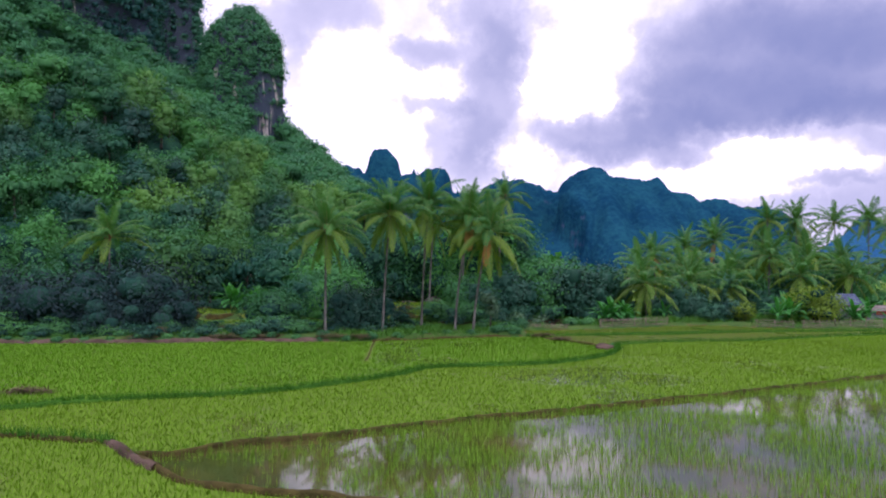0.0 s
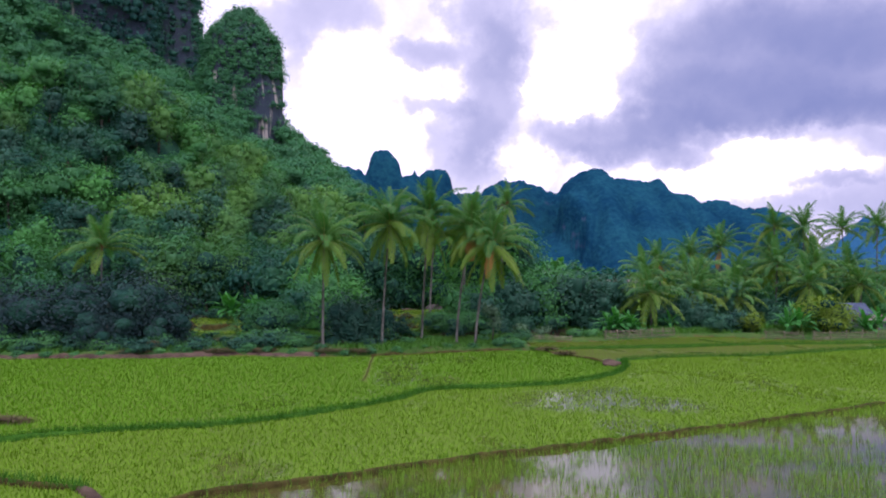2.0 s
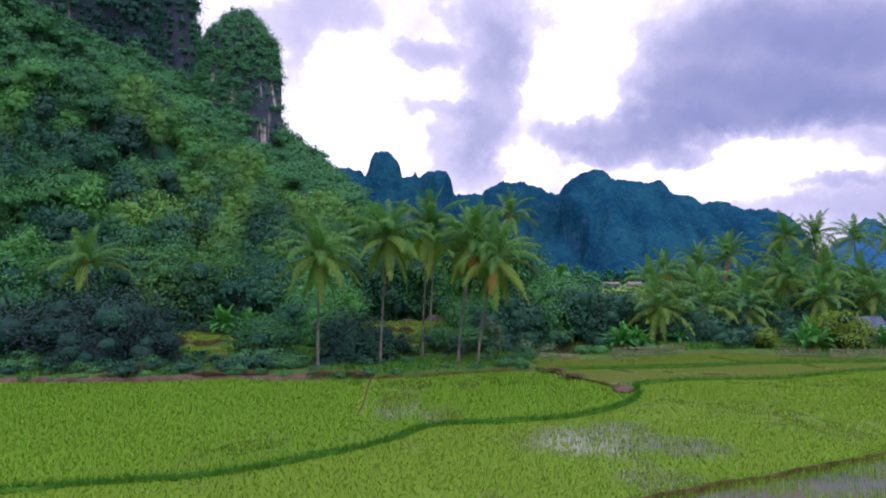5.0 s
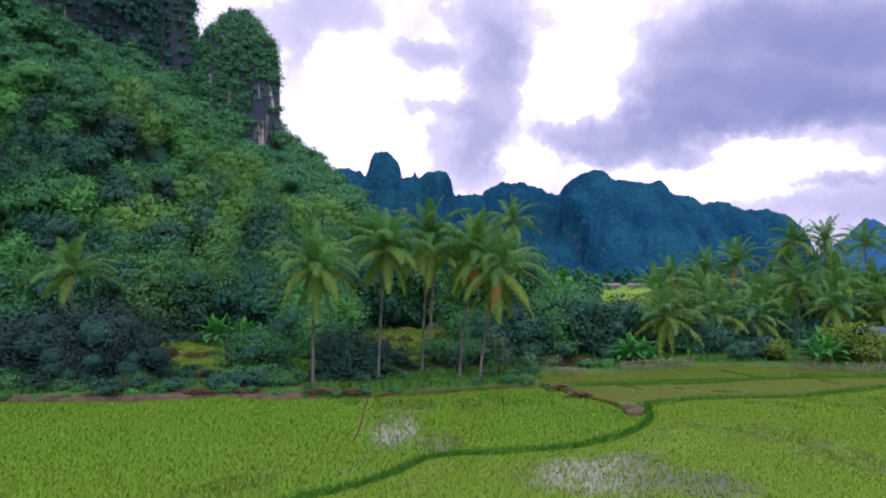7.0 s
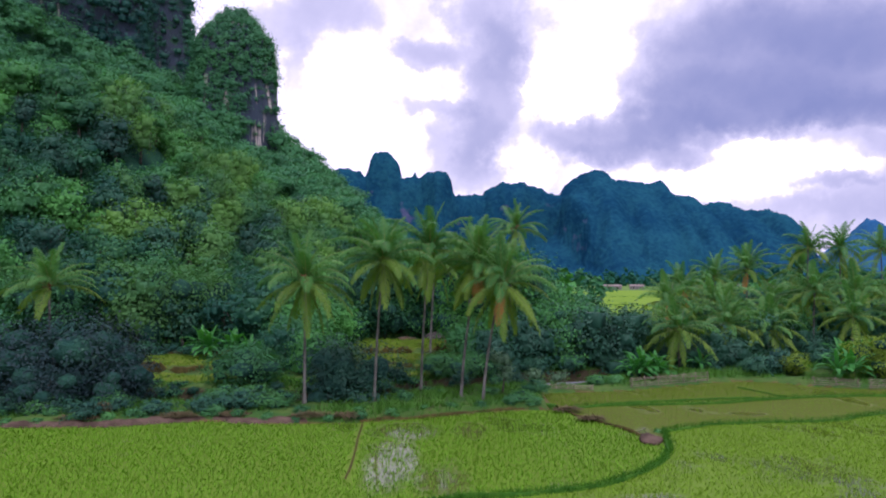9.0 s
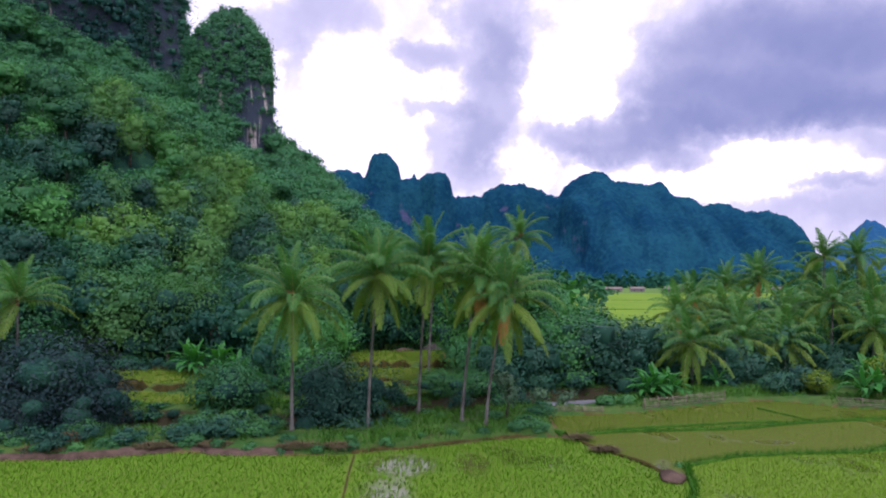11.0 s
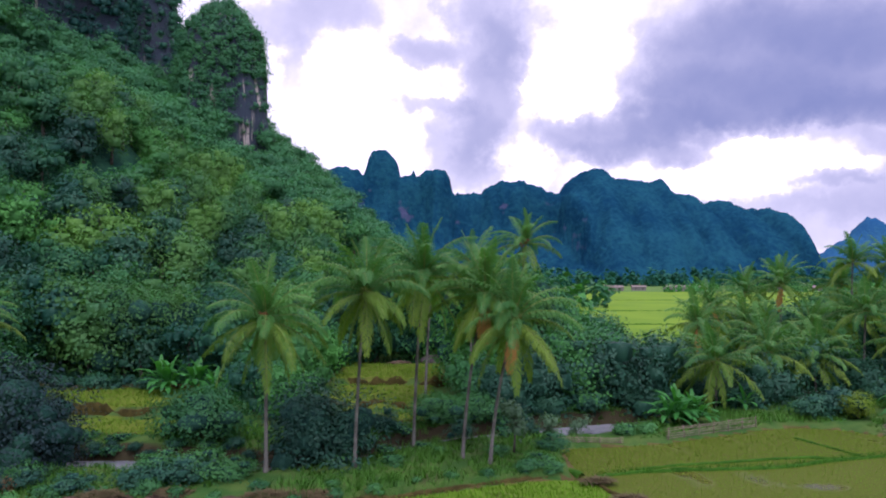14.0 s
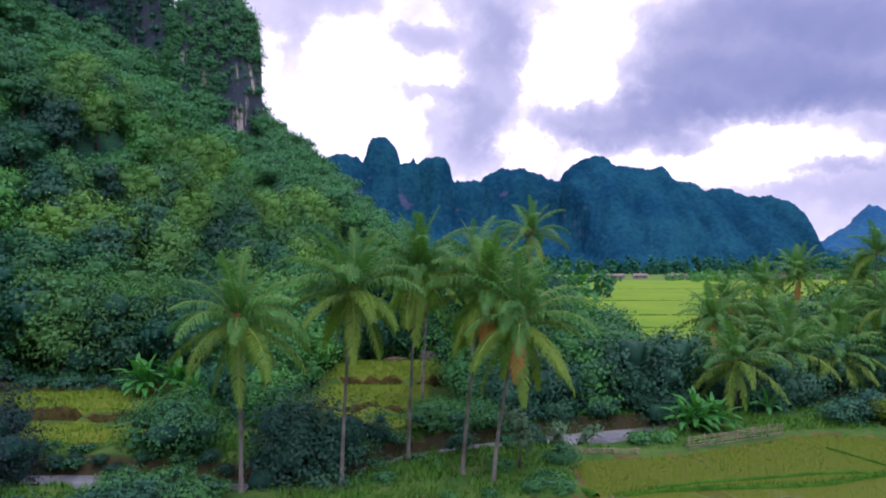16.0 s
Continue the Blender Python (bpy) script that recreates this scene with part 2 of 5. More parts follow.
M = {
    "rice": leaf_mat("rice_leaf", (0.165, 0.305, 0.026), (0.25, 0.42, 0.04), 0.35, 0.6, 0.0, 0.1),
    "rice_thin": leaf_mat("young_rice_leaf", (0.14, 0.31, 0.026), (0.24, 0.44, 0.045), 0.35, 0.6, 0.0, 0.1),
    "grass": leaf_mat("grass_blade", (0.045, 0.16, 0.024), (0.13, 0.31, 0.045), 0.3, 0.6, 0.0),
    "dyke_grass": leaf_mat("dyke_grass_blade", (0.022, 0.1, 0.008), (0.062, 0.2, 0.014), 0.3, 0.6, 0.0),
    "straw": leaf_mat("dry_straw", (0.085, 0.068, 0.034), (0.18, 0.145, 0.075), 0.1, 0.8, 0.0),
    # the next four leaf colours hold added blue for haze, mostly the dark ends
    "forest": leaf_mat("forest_leaf", (0.02, 0.092, 0.064), (0.1, 0.325, 0.064), 0.3, 0.5, 0.95),
    "forest_yellow": leaf_mat("yellow_green_leaf", (0.03, 0.12, 0.045), (0.11, 0.25, 0.058), 0.3, 0.5, 0.4),
    "slope_yellow": leaf_mat("light_green_leaf", (0.034, 0.135, 0.058), (0.185, 0.38, 0.06), 0.3, 0.5, 0.5),
    "forest_dark": leaf_mat("dark_leaf", (0.016, 0.062, 0.048), (0.046, 0.155, 0.078), 0.2, 0.45, 0.5),
    "shrub": leaf_mat("shrub_leaf", (0.035, 0.135, 0.055), (0.115, 0.32, 0.085), 0.3, 0.5, 0.5),
    "grey_leaf": leaf_mat("grey_green_leaf", (0.06, 0.13, 0.07), (0.16, 0.27, 0.15), 0.25, 0.5, 0.3),
    "frond": leaf_mat("palm_leaflet", (0.045, 0.16, 0.045), (0.135, 0.31, 0.075), 0.4, 0.4, 0.5),
    "frond_old": leaf_mat("old_palm_leaflet", (0.085, 0.19, 0.028), (0.23, 0.325, 0.05), 0.4, 0.45, 0.4),
    "frond_dead": leaf_mat("dead_palm_leaflet", (0.26, 0.12, 0.035), (0.42, 0.24, 0.07), 0.2, 0.7, 0.3),
    "banana": leaf_mat("banana_leaf_green", (0.03, 0.16, 0.035), (0.085, 0.30, 0.065), 0.35, 0.35, 0.3),
    # treeline leaves share the hills' blue, haze put into the colour
    "far_tree": leaf_mat("distant_leaf", (0.015, 0.095, 0.075), (0.035, 0.15, 0.085), 0.2, 0.8, 0.0),
    "rice_deep": leaf_mat("deep_green_rice_leaf", (0.13, 0.295, 0.022), (0.205, 0.41, 0.034), 0.35, 0.6, 0.0, 0.1),
    "rice_olive": leaf_mat("olive_rice_leaf", (0.12, 0.225, 0.022), (0.18, 0.31, 0.032), 0.35, 0.6, 0.0, 0.1),
    # hillside leaf colour is raised and blued to include haze
    "forest_high": leaf_mat("hillside_leaf", (0.018, 0.082, 0.075), (0.08, 0.27, 0.086), 0.3, 0.5, 0.5),
    "yellow_leaf": leaf_mat("bright_yellow_leaf", (0.105, 0.2, 0.022), (0.24, 0.33, 0.035), 0.3, 0.5, 0.2),
    # near-black leaf colour carries deep shade and some haze blue
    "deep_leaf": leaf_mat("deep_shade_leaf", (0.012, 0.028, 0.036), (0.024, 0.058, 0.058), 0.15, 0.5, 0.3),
    "red_leaf": leaf_mat("rust_leaf", (0.11, 0.065, 0.03), (0.20, 0.12, 0.06), 0.3, 0.6, 0.3),
    # dark bluish green puts the shade inside crowns into the colour
    "crown_shade": two_tone("inner_crown_shade", (0.013, 0.048, 0.042), (0.027, 0.086, 0.056), 0.5, 0.9, 3.0, 0.8, 0.3),
    "pale_bark": two_tone("pale_bare_bark", (0.22, 0.21, 0.19), (0.42, 0.40, 0.37), 1.2, 0.9, 9.0),
    "bark": two_tone("tree_bark", (0.05, 0.042, 0.035), (0.13, 0.115, 0.1), 1.5, 0.9, 12.0),
    "palm_bark": two_tone("palm_trunk_bark", (0.08, 0.078, 0.07), (0.2, 0.19, 0.175), 0.9, 0.9, 9.0),
    "rib": two_tone("palm_rib", (0.10, 0.17, 0.035), (0.22, 0.27, 0.07), 3.0, 0.5, 20.0, 0.1),
    "husk": two_tone("coconut_husk", (0.11, 0.055, 0.025), (0.24, 0.115, 0.05), 6.0, 0.6, 30.0, 0.3, world_space=False),
    "husk_green": two_tone("green_coconut", (0.10, 0.16, 0.03), (0.2, 0.26, 0.06), 6.0, 0.5, 30.0, 0.2, world_space=False),
    "mud": two_tone("paddy_mud", (0.07, 0.055, 0.02), (0.12, 0.095, 0.035), 0.7, 0.8),
    "soil": two_tone("dyke_soil", (0.032, 0.027, 0.008), (0.085, 0.069, 0.021), 1.6, 0.9, 11.0, 0.8, 0.08),
    "pale_soil": two_tone("pale_bank_soil", (0.048, 0.033, 0.024), (0.125, 0.085, 0.065), 0.9, 0.9, 8.0, 0.8, 0.08),
    "dyke_turf": two_tone("dyke_turf", (0.022, 0.085, 0.008), (0.055, 0.145, 0.014), 1.5, 0.9, 12.0, 0.8, 0.08),
    "ground": ground_mat("bank_ground", (0.03, 0.085, 0.018), (0.075, 0.125, 0.028), (0.042, 0.036, 0.02), 0.5),
    "terrace": ground_mat("terrace_ground", (0.085, 0.13, 0.014), (0.12, 0.15, 0.02), (0.09, 0.06, 0.035), 0.35, 0.0),
    "far_field": two_tone("far_field_ground", (0.11, 0.21, 0.014), (0.17, 0.27, 0.02), 0.035, 0.9, 0.4, 0.3, 0.1),
    "plain": two_tone("plain_ground", (0.06, 0.14, 0.03), (0.14, 0.22, 0.05), 0.02, 0.95, 0.3, 0.4, 0.2),
    "litter": two_tone("forest_undergrowth", (0.012, 0.05, 0.036), (0.03, 0.1, 0.05), 0.3, 0.95, 2.0, 0.8, 0.3),
    "paddy_water": water_mat("paddy_water", (0.070, 0.095, 0.018), (0.095, 0.115, 0.026), 0.04, 0.06, 5.0, 0.5, (0.11, 0.185, 0.02)),
    "muddy_water": water_mat("muddy_paddy_water", (0.075, 0.085, 0.014), (0.105, 0.10, 0.02), 0.05, 0.06, 5.0, 0.4, (0.085, 0.11, 0.015)),
    "flood_water": water_mat("flooded_paddy_water", (0.045, 0.055, 0.012), (0.09, 0.078, 0.022), 0.025, 0.05, 5.0, 0.9),
    # pale base colour stands in for the sky reflected on the stream
    "river": water_mat("sky_toned_stream_water", (0.12, 0.13, 0.15), (0.30, 0.31, 0.36), 0.08, 0.3, 2.5, 1.0),
    # forest and rock colours include the blue of distance haze, more on the farther
    "hill": hill_mat("hazed_hill", (0.006, 0.036, 0.078), (0.014, 0.074, 0.112), (0.07, 0.075, 0.15)),
    "hill_far": hill_mat("hazed_farther_hill", (0.02, 0.08, 0.19), (0.035, 0.12, 0.22), (0.1, 0.13, 0.24)),
    "rock": rock_mat("limestone"),
    "boulder": two_tone("boulder_stone", (0.05, 0.046, 0.044), (0.13, 0.115, 0.105), 1.2, 0.9),
    "bamboo": two_tone("weathered_bamboo", (0.15, 0.12, 0.095), (0.32, 0.265, 0.21), 2.5, 0.8, 14.0, 0.3),
    "roof_metal": two_tone("blue_grey_roof_sheet", (0.05, 0.065, 0.11), (0.1, 0.125, 0.19), 0.8, 0.45, 6.0, 0.2),
    "roof_rust": two_tone("rusty_roof_sheet", (0.12, 0.085, 0.075), (0.27, 0.24, 0.23), 0.7, 0.6, 5.0, 0.2),
    "red_paint": two_tone("red_board", (0.36, 0.04, 0.03), (0.5, 0.09, 0.06), 1.5, 0.6, 9.0, 0.2),
    "plank": two_tone("weathered_plank_wall", (0.12, 0.12, 0.14), (0.26, 0.26, 0.28), 1.2, 0.85, 9.0, 0.3),
    "white_wall": two_tone("pale_wall", (0.16, 0.15, 0.14), (0.28, 0.26, 0.25), 0.8, 0.9, 6.0, 0.2),
    "dark_metal": two_tone("dark_blue_sheet", (0.05, 0.07, 0.13), (0.10, 0.13, 0.22), 0.8, 0.5, 6.0, 0.2),
    # near-black colour stands in for the shade behind doors and windows
    "dark": two_tone("shadowed_opening", (0.012, 0.012, 0.014), (0.03, 0.028, 0.025), 2.0, 0.9),
}


# ================= mesh helpers =================
def mesh_np(name, V, F, mats, index=None, smooth=False, normals=None):
    """A mesh from arrays; all faces have as many corners as F has columns."""
    V, F = np.asarray(V, np.float32), np.asarray(F, np.int32)
    me = bpy.data.meshes.new(name)
    me.vertices.add(len(V))
    me.vertices.foreach_set("co", V.ravel())
    me.loops.add(F.size)
    me.loops.foreach_set("vertex_index", F.ravel())
    me.polygons.add(len(F))
    me.polygons.foreach_set("loop_start", np.arange(0, F.size, F.shape[1], dtype=np.int32))
    for mt in mats if isinstance(mats, (list, tuple)) else [mats]:
        me.materials.append(mt)
    if index is not None:
        me.polygons.foreach_set("material_index", np.asarray(index, np.int32))
    me.polygons.foreach_set("use_smooth", np.full(len(F), smooth, dtype=bool))
    me.update(calc_edges=True)
    if normals is not None:
        me.normals_split_custom_set_from_vertices(normals.tolist())
    return me


def part(name, data, parent, label="", m=None):
    """One mesh object under a thing or a part. data: a mesh, or a bmesh with its material."""
    if isinstance(data, tuple):
        bm, mat = data
        me = bpy.data.meshes.new(name)
        bm.to_mesh(me)
        bm.free()
        me.materials.append(mat)
        data = me
    ob = new(name, data)
    ob.parent = parent
    if m is not None:
        ob.matrix_basis = m
    return tagged(ob, label)


def empty(name, m, label, category, group=""):
    ob = new(name)
    ob.matrix_basis = m
    ob.empty_display_size = 0.3
    return tagged(ob, label, category, group)


def vnoise(x, y, seed=0):
    """Smooth value noise in -1..1."""
    xi, yi = np.floor(x).astype(np.int64), np.floor(y).astype(np.int64)
    fx, fy = x - xi, y - yi
    fx, fy = fx * fx * (3 - 2 * fx), fy * fy * (3 - 2 * fy)

    def h(a, b):
        n = (a * 374761393 + b * 668265263 + seed * 1442695041) & 0x7FFFFFFF
        n = ((n ^ (n >> 13)) * 1274126177) & 0x7FFFFFFF
        return ((n ^ (n >> 16)) & 0xFFFF) / 32767.5 - 1
    return (h(xi, yi) * (1 - fx) + h(xi + 1, yi) * fx) * (1 - fy) + (h(xi, yi + 1) * (1 - fx) + h(xi + 1, yi + 1) * fx) * fy


def fbm(x, y, seed=0, octaves=4):
    return sum(vnoise(x * 2 ** k, y * 2 ** k, seed + k) * 0.5 ** k for k in range(octaves))


def unit(a):
    return a / np.maximum(np.linalg.norm(a, axis=-1, keepdims=True), 1e-9)


def sstep(a, b, x):
    t = np.clip((x - a) / (b - a), 0, 1)
    return t * t * (3 - 2 * t)


def spline(pts, step):
    """A smooth line through the points, cut into equal steps."""
    p = np.array(pts, float)
    q = np.vstack([2 * p[0] - p[1], p, 2 * p[-1] - p[-2]])
    out = []
    for i in range(1, len(q) - 2):
        t = np.linspace(0, 1, 12, endpoint=False)[:, None]
        a, b, c, d = q[i - 1], q[i], q[i + 1], q[i + 2]
        out.append(0.5 * (2 * b + (c - a) * t + (2 * a - 5 * b + 4 * c - d) * t ** 2 + (3 * b - a - 3 * c + d) * t ** 3))
    out = np.vstack(out + [p[-1:]])
    s = np.concatenate([[0], np.cumsum(np.linalg.norm(np.diff(out, axis=0), axis=1))])
    n = max(2, int(s[-1] / step) + 1)
    return np.stack([np.interp(np.linspace(0, s[-1], n), s, out[:, k]) for k in range(p.shape[1])], 1)


def tube(pts, radii, sides=6, cap=True):
    """A tapered tube along the points: vertices and quads."""
    pts = np.asarray(pts, float)
    n = len(pts)
    radii = np.broadcast_to(np.asarray(radii, float), (n,))
    tang = unit(np.gradient(pts, axis=0))
    ref = np.array([1.0, 0, 0]) if abs(tang[0, 0]) < 0.8 else np.array([0, 1.0, 0])
    a = unit(np.cross(tang, ref))
    b = np.cross(tang, a)
    th = np.linspace(0, 2 * np.pi, sides, endpoint=False)
    V = pts[:, None] + radii[:, None, None] * (np.cos(th)[None, :, None] * a[:, None] + np.sin(th)[None, :, None] * b[:, None])
    i = np.arange(n - 1)[:, None] * sides
    j = np.arange(sides)[None]
    k = (j + 1) % sides
    F = np.stack([i + j, i + k, i + sides + k, i + sides + j], -1).reshape(-1, 4)
    V = V.reshape(-1, 3)
    if cap:
        V = np.vstack([V, pts[:1], pts[-1:]])
        e = len(V)
        jj = np.arange(0, sides, 2)
        c0 = np.stack([np.full_like(jj, e - 2), (jj + 2) % sides, (jj + 1) % sides, jj], -1)
        o = (n - 1) * sides
        c1 = np.stack([np.full_like(jj, e - 1), o + jj, o + (jj + 1) % sides, o + (jj + 2) % sides], -1)
        F = np.vstack([F, c0, c1])
    return V, F


def join(pieces):
    V, F, k = [], [], 0
    for v, f in pieces:
        V.append(v)
        F.append(np.asarray(f) + k)
        k += len(v)
    return np.vstack(V), np.vstack(F)


def box(x0, x1, y0, y1, z0, z1):
    V = np.array([(x, y, z) for z in (z0, z1) for y in (y0, y1) for x in (x0, x1)], float)
    F = np.array([(0, 2, 3, 1), (4, 5, 7, 6), (0, 1, 5, 4), (2, 6, 7, 3), (0, 4, 6, 2), (1, 3, 7, 5)])
    return V, F


def leaves(P, N, size, rng, slim=0.45, fold=0.18, along=None):
    """Pointed leaves, folded along the middle, that lie across the directions N; along: where their tips point."""
    n = len(P)
    N = unit(N)
    side = np.cross(N, rng.normal(size=(n, 3)) if along is None else along)
    T = unit(side if along is None else np.cross(side, N))
    B = np.cross(N, T)
    s = (size * rng.uniform(0.6, 1.35, n))[:, None]
    base, tip = P - T * s * 0.5, P + T * s * 0.5 - N * s * 0.12
    l, r = P + B * s * slim + N * s * fold, P - B * s * slim + N * s * fold
    V = np.stack([base, r, tip, l], 1).reshape(-1, 3)
    return V, np.arange(4 * n).reshape(-1, 4)


def quad_ball(k=2):
    """A ball of quads: a cube with k x k faces a side, rounded."""
    bm = bmesh.new()
    bmesh.ops.create_cube(bm, size=2)
    bmesh.ops.subdivide_edges(bm, edges=bm.edges[:], cuts=k - 1, use_grid_fill=True)
    V = unit(np.array([v.co[:] for v in bm.verts]))
    F = np.array([[v.index for v in f.verts] for f in bm.faces])
    bm.free()
    return V, F


BALL = quad_ball(2)
BLOCK = quad_ball(1)


def shells(centres, radii, rng, squash=(1, 1, 1), ball=None):
    """The inner mass of each lobe of a crown, lumpy and closed."""
    out = []
    for c, r in zip(centres, radii):
        b = ball or BALL
        v = b[0] * rng.uniform(0.78, 1.0, (len(b[0]), 1)) * r * np.array(squash) + c
        out.append((v, b[1]))
    return join(out)


def crown(rng, rx, rz, z0, lobes, count, size, flat=0.0, slim=0.45):
    """A crown of feathery leaf sprays on broad, flattened, overlapping lobes; the sprays of a lobe shade softly together."""
    c = unit(rng.normal(size=(lobes, 3))) * rng.uniform(0.2, 0.74, (lobes, 1))
    c[:, 2] = np.abs(c[:, 2]) * (1 - flat) - np.where(np.arange(lobes) % 3 == 0, 0.55, 0.15)
    rad = rng.uniform(0.3, 0.58, lobes)
    w = rad ** 2 / (rad ** 2).sum()
    which = rng.choice(lobes, count, p=w)
    d = unit(rng.normal(size=(count, 3)) + np.array([0, 0, 0.4]))
    lump = 1 + 0.22 * np.sin(d[:, 0] * 6 + which) * np.sin(d[:, 1] * 5 + which * 2) + 0.12 * np.sin(d[:, 2] * 11 + which)
    pad = np.array([1.1, 1.1, 0.66])
    p = c[which] + d * pad * (rad[which] * lump * rng.uniform(0.72, 1.12, count))[:, None]
    size3 = np.array([rx, rx, rz])
    P = p * size3 + np.array([0, 0, z0])
    N = d * 0.6 + rng.normal(size=(count, 3)) * 0.34 + np.array([0, 0, 0.55])
    tips = d + rng.normal(size=(count, 3)) * 0.55 - np.array([0, 0, 0.35])
    centres = c * size3 + np.array([0, 0, z0])
    far = count < 3000
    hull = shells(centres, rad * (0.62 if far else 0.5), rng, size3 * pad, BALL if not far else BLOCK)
    sprays = leaves(P, N, size * (1.1 if far else 1.2), rng, slim * (0.75 if far else 0.65), 0.1, tips)
    if far:
        # one pointed spray a leaf is enough at that distance
        V, F = sprays[0].reshape(-1, 4, 3)[:, [1, 2, 3]].reshape(-1, 3), np.arange(3 * count).reshape(-1, 3)
        sprays, hull = (V, F), (hull[0], hull[1][:, [0, 1, 2, 0, 2, 3]].reshape(-1, 3))
    V, F = join([hull, sprays])
    per = len(hull[0]) // lobes
    round_hull = unit((hull[0] - np.repeat(centres, per, 0)) / size3)
    whole = unit(p + np.array([0, 0, 0.35]))
    soft_leaf = np.repeat(unit(whole * 0.45 + unit(d + np.array([0, 0, 0.3])) * 0.5 + unit(N) * 0.18), 3 if far else 4, 0)
    return (V, F, np.arange(len(F)) < len(hull[1]), np.vstack([round_hull, soft_leaf])), centres


def limbs(rng, h, r, heads, n=4, lean=0.25):
    """A trunk that tapers and its limbs, out to the lobes of the crown."""
    top = np.array([rng.normal() * lean, rng.normal() * lean, h])
    t = np.linspace(0, 1, 7)[:, None]
    main = top * t + np.array([[math.sin(k * 1.3) * 0.08 * r * 6, math.cos(k * 1.7) * 0.08 * r * 6, 0] for k in range(7)]) * t
    out = [tube(main, np.linspace(r * 1.25, r * 0.45, 7), 7)]
    for k in range(min(n, len(heads))):
        a = main[3 + k % 4]
        b = heads[k]
        mid = (a + b) / 2 + np.array([0, 0, 0.12 * h])
        arm = spline([a, mid, b], 1.6)
        out.append(tube(arm, np.linspace(r * 0.42, r * 0.1, len(arm)), 4))
    return join(out)


def blades(P, height, width, per, rng, lean=0.45, spread=0.06):
    """Upright pointed blades round each of the points."""
    n = len(P) * per
    B = np.repeat(P, per, 0) + np.concatenate([rng.normal(size=(n, 2)) * spread, np.zeros((n, 1))], 1)
    a = rng.uniform(0, 2 * np.pi, n)
    h = (height * rng.uniform(0.55, 1.2, n))[:, None]
    side = np.stack([np.cos(a), np.sin(a), np.zeros(n)], 1) * width * 0.5
    b = rng.uniform(0, 2 * np.pi, n)
    tip = B + np.stack([np.cos(b) * lean * rng.uniform(0.2, 1, n), np.sin(b) * lean * rng.uniform(0.2, 1, n), np.ones(n)], 1) * h
    V = np.stack([B - side, B + side, tip], 1).reshape(-1, 3)
    return V, np.arange(3 * n).reshape(-1, 3)


def sward(V, rng):
    """Normals of a sward: near upright, so that the blades shade together, with a little scatter from blade to blade."""
    n = len(V) // 3
    return np.repeat(unit(rng.normal(size=(n, 3)) * 0.22 + np.array([0, -0.12, 1.0])), 3, 0)


def inside(P, poly):
    q = np.array(poly, float)
    x, y = P[:, 0], P[:, 1]
    c = np.zeros(len(P), bool)
    for (x0, y0), (x1, y1) in zip(q, np.roll(q, -1, 0)):
        if y0 != y1:
            c ^= ((y0 > y) != (y1 > y)) & (x < (x1 - x0) * (y - y0) / (y1 - y0) + x0)
    return c


# ================= plan of the fields =================
DYKE_NEAR = [(-60, 27), (-40, 25.6), (-22, 24.8), (-16.3, 24.5), (-15, 24.3), (-13, 23.8), (-11.6, 23.3), (-10.5, 22.0), (-9.2, 20.7), (-8.1, 19.6),
             (-7, 19), (-5.7, 18.5), (-4.4, 18.1), (-3.1, 17.8), (-1.6, 17.3), (3, 16.3), (8, 16.4), (11.5, 17.2), (18, 19.5), (30, 25), (60, 40)]
DYKE_MID = [(-10.4, 22.1), (-9.1, 22.1), (-8.3, 22.6), (-8, 23.1), (-6.9, 23.5), (-5.4, 24.1), (-3.5, 24.9), (-1.4, 26), (0.3, 26.9), (2.8, 28.1),
            (5.3, 29.1), (8.2, 30.5), (11.3, 31.9), (14.6, 33.3), (18.4, 35.2), (23, 37.6), (26.3, 39.4), (34, 43.4), (60, 56)]
DYKE_CURVE = [(-60, 22.5), (-40, 25.5), (-28, 27.4), (-19.4, 29.6), (-17.7, 30.8), (-15.7, 31.5), (-13.3, 32.1), (-10.7, 32.7), (-8.3, 34.1), (-6.2, 35.9), (-4.6, 37.2), (-2.8, 39.2),
              (-1.8, 41), (-0.9, 42.2), (0.8, 43), (2.6, 43.3), (5, 43.9), (7.2, 44.6), (9.2, 46), (11, 47.7), (12.7, 49.9), (13.8, 52.3), (14.4, 54.6), (15.1, 56.9)]
DYKE_RIGHT = [(15.1, 56.9), (17.6, 58.2), (19.6, 59), (22.5, 59.5), (25.5, 59.7), (28, 60.1), (30.3, 61), (33.4, 62.4), (37.4, 64.1), (46, 67), (60, 71.5)]
DYKE_INNER = [(9.5, 64.1), (10, 62), (11.2, 60), (12.3, 57.8), (12.9, 56.1), (13.3, 55), (14.2, 54.3)]
DYKE_BACK = [(9.7, 64.4), (10.8, 65.3), (12.8, 65.9), (15.3, 66.2), (19, 66.7), (22.9, 67), (26.5, 68.2), (29.6, 69.2), (34.9, 70.3), (41.7, 70.8), (60, 74)]
DYKE_SPUR = [(12.9, 66.6), (16, 67.6), (20.1, 68.4), (23.4, 69), (26.4, 69.4), (28.6, 69.3)]
DYKE_SHORT = [(28.2, 75.2), (28.9, 73.4), (29.6, 71.6), (30.2, 69.9)]
EDGE = [(-70, 56.5), (-39, 57.6), (-33, 57.9), (-27, 58), (-23.6, 58.3), (-20, 59.6), (-17.5, 60), (-13.8, 59.2), (-10.3, 59.2), (-6.5, 59.7), (-4, 60.4), (-0.1, 61.9), (3, 63.2), (6.6, 64.4)]
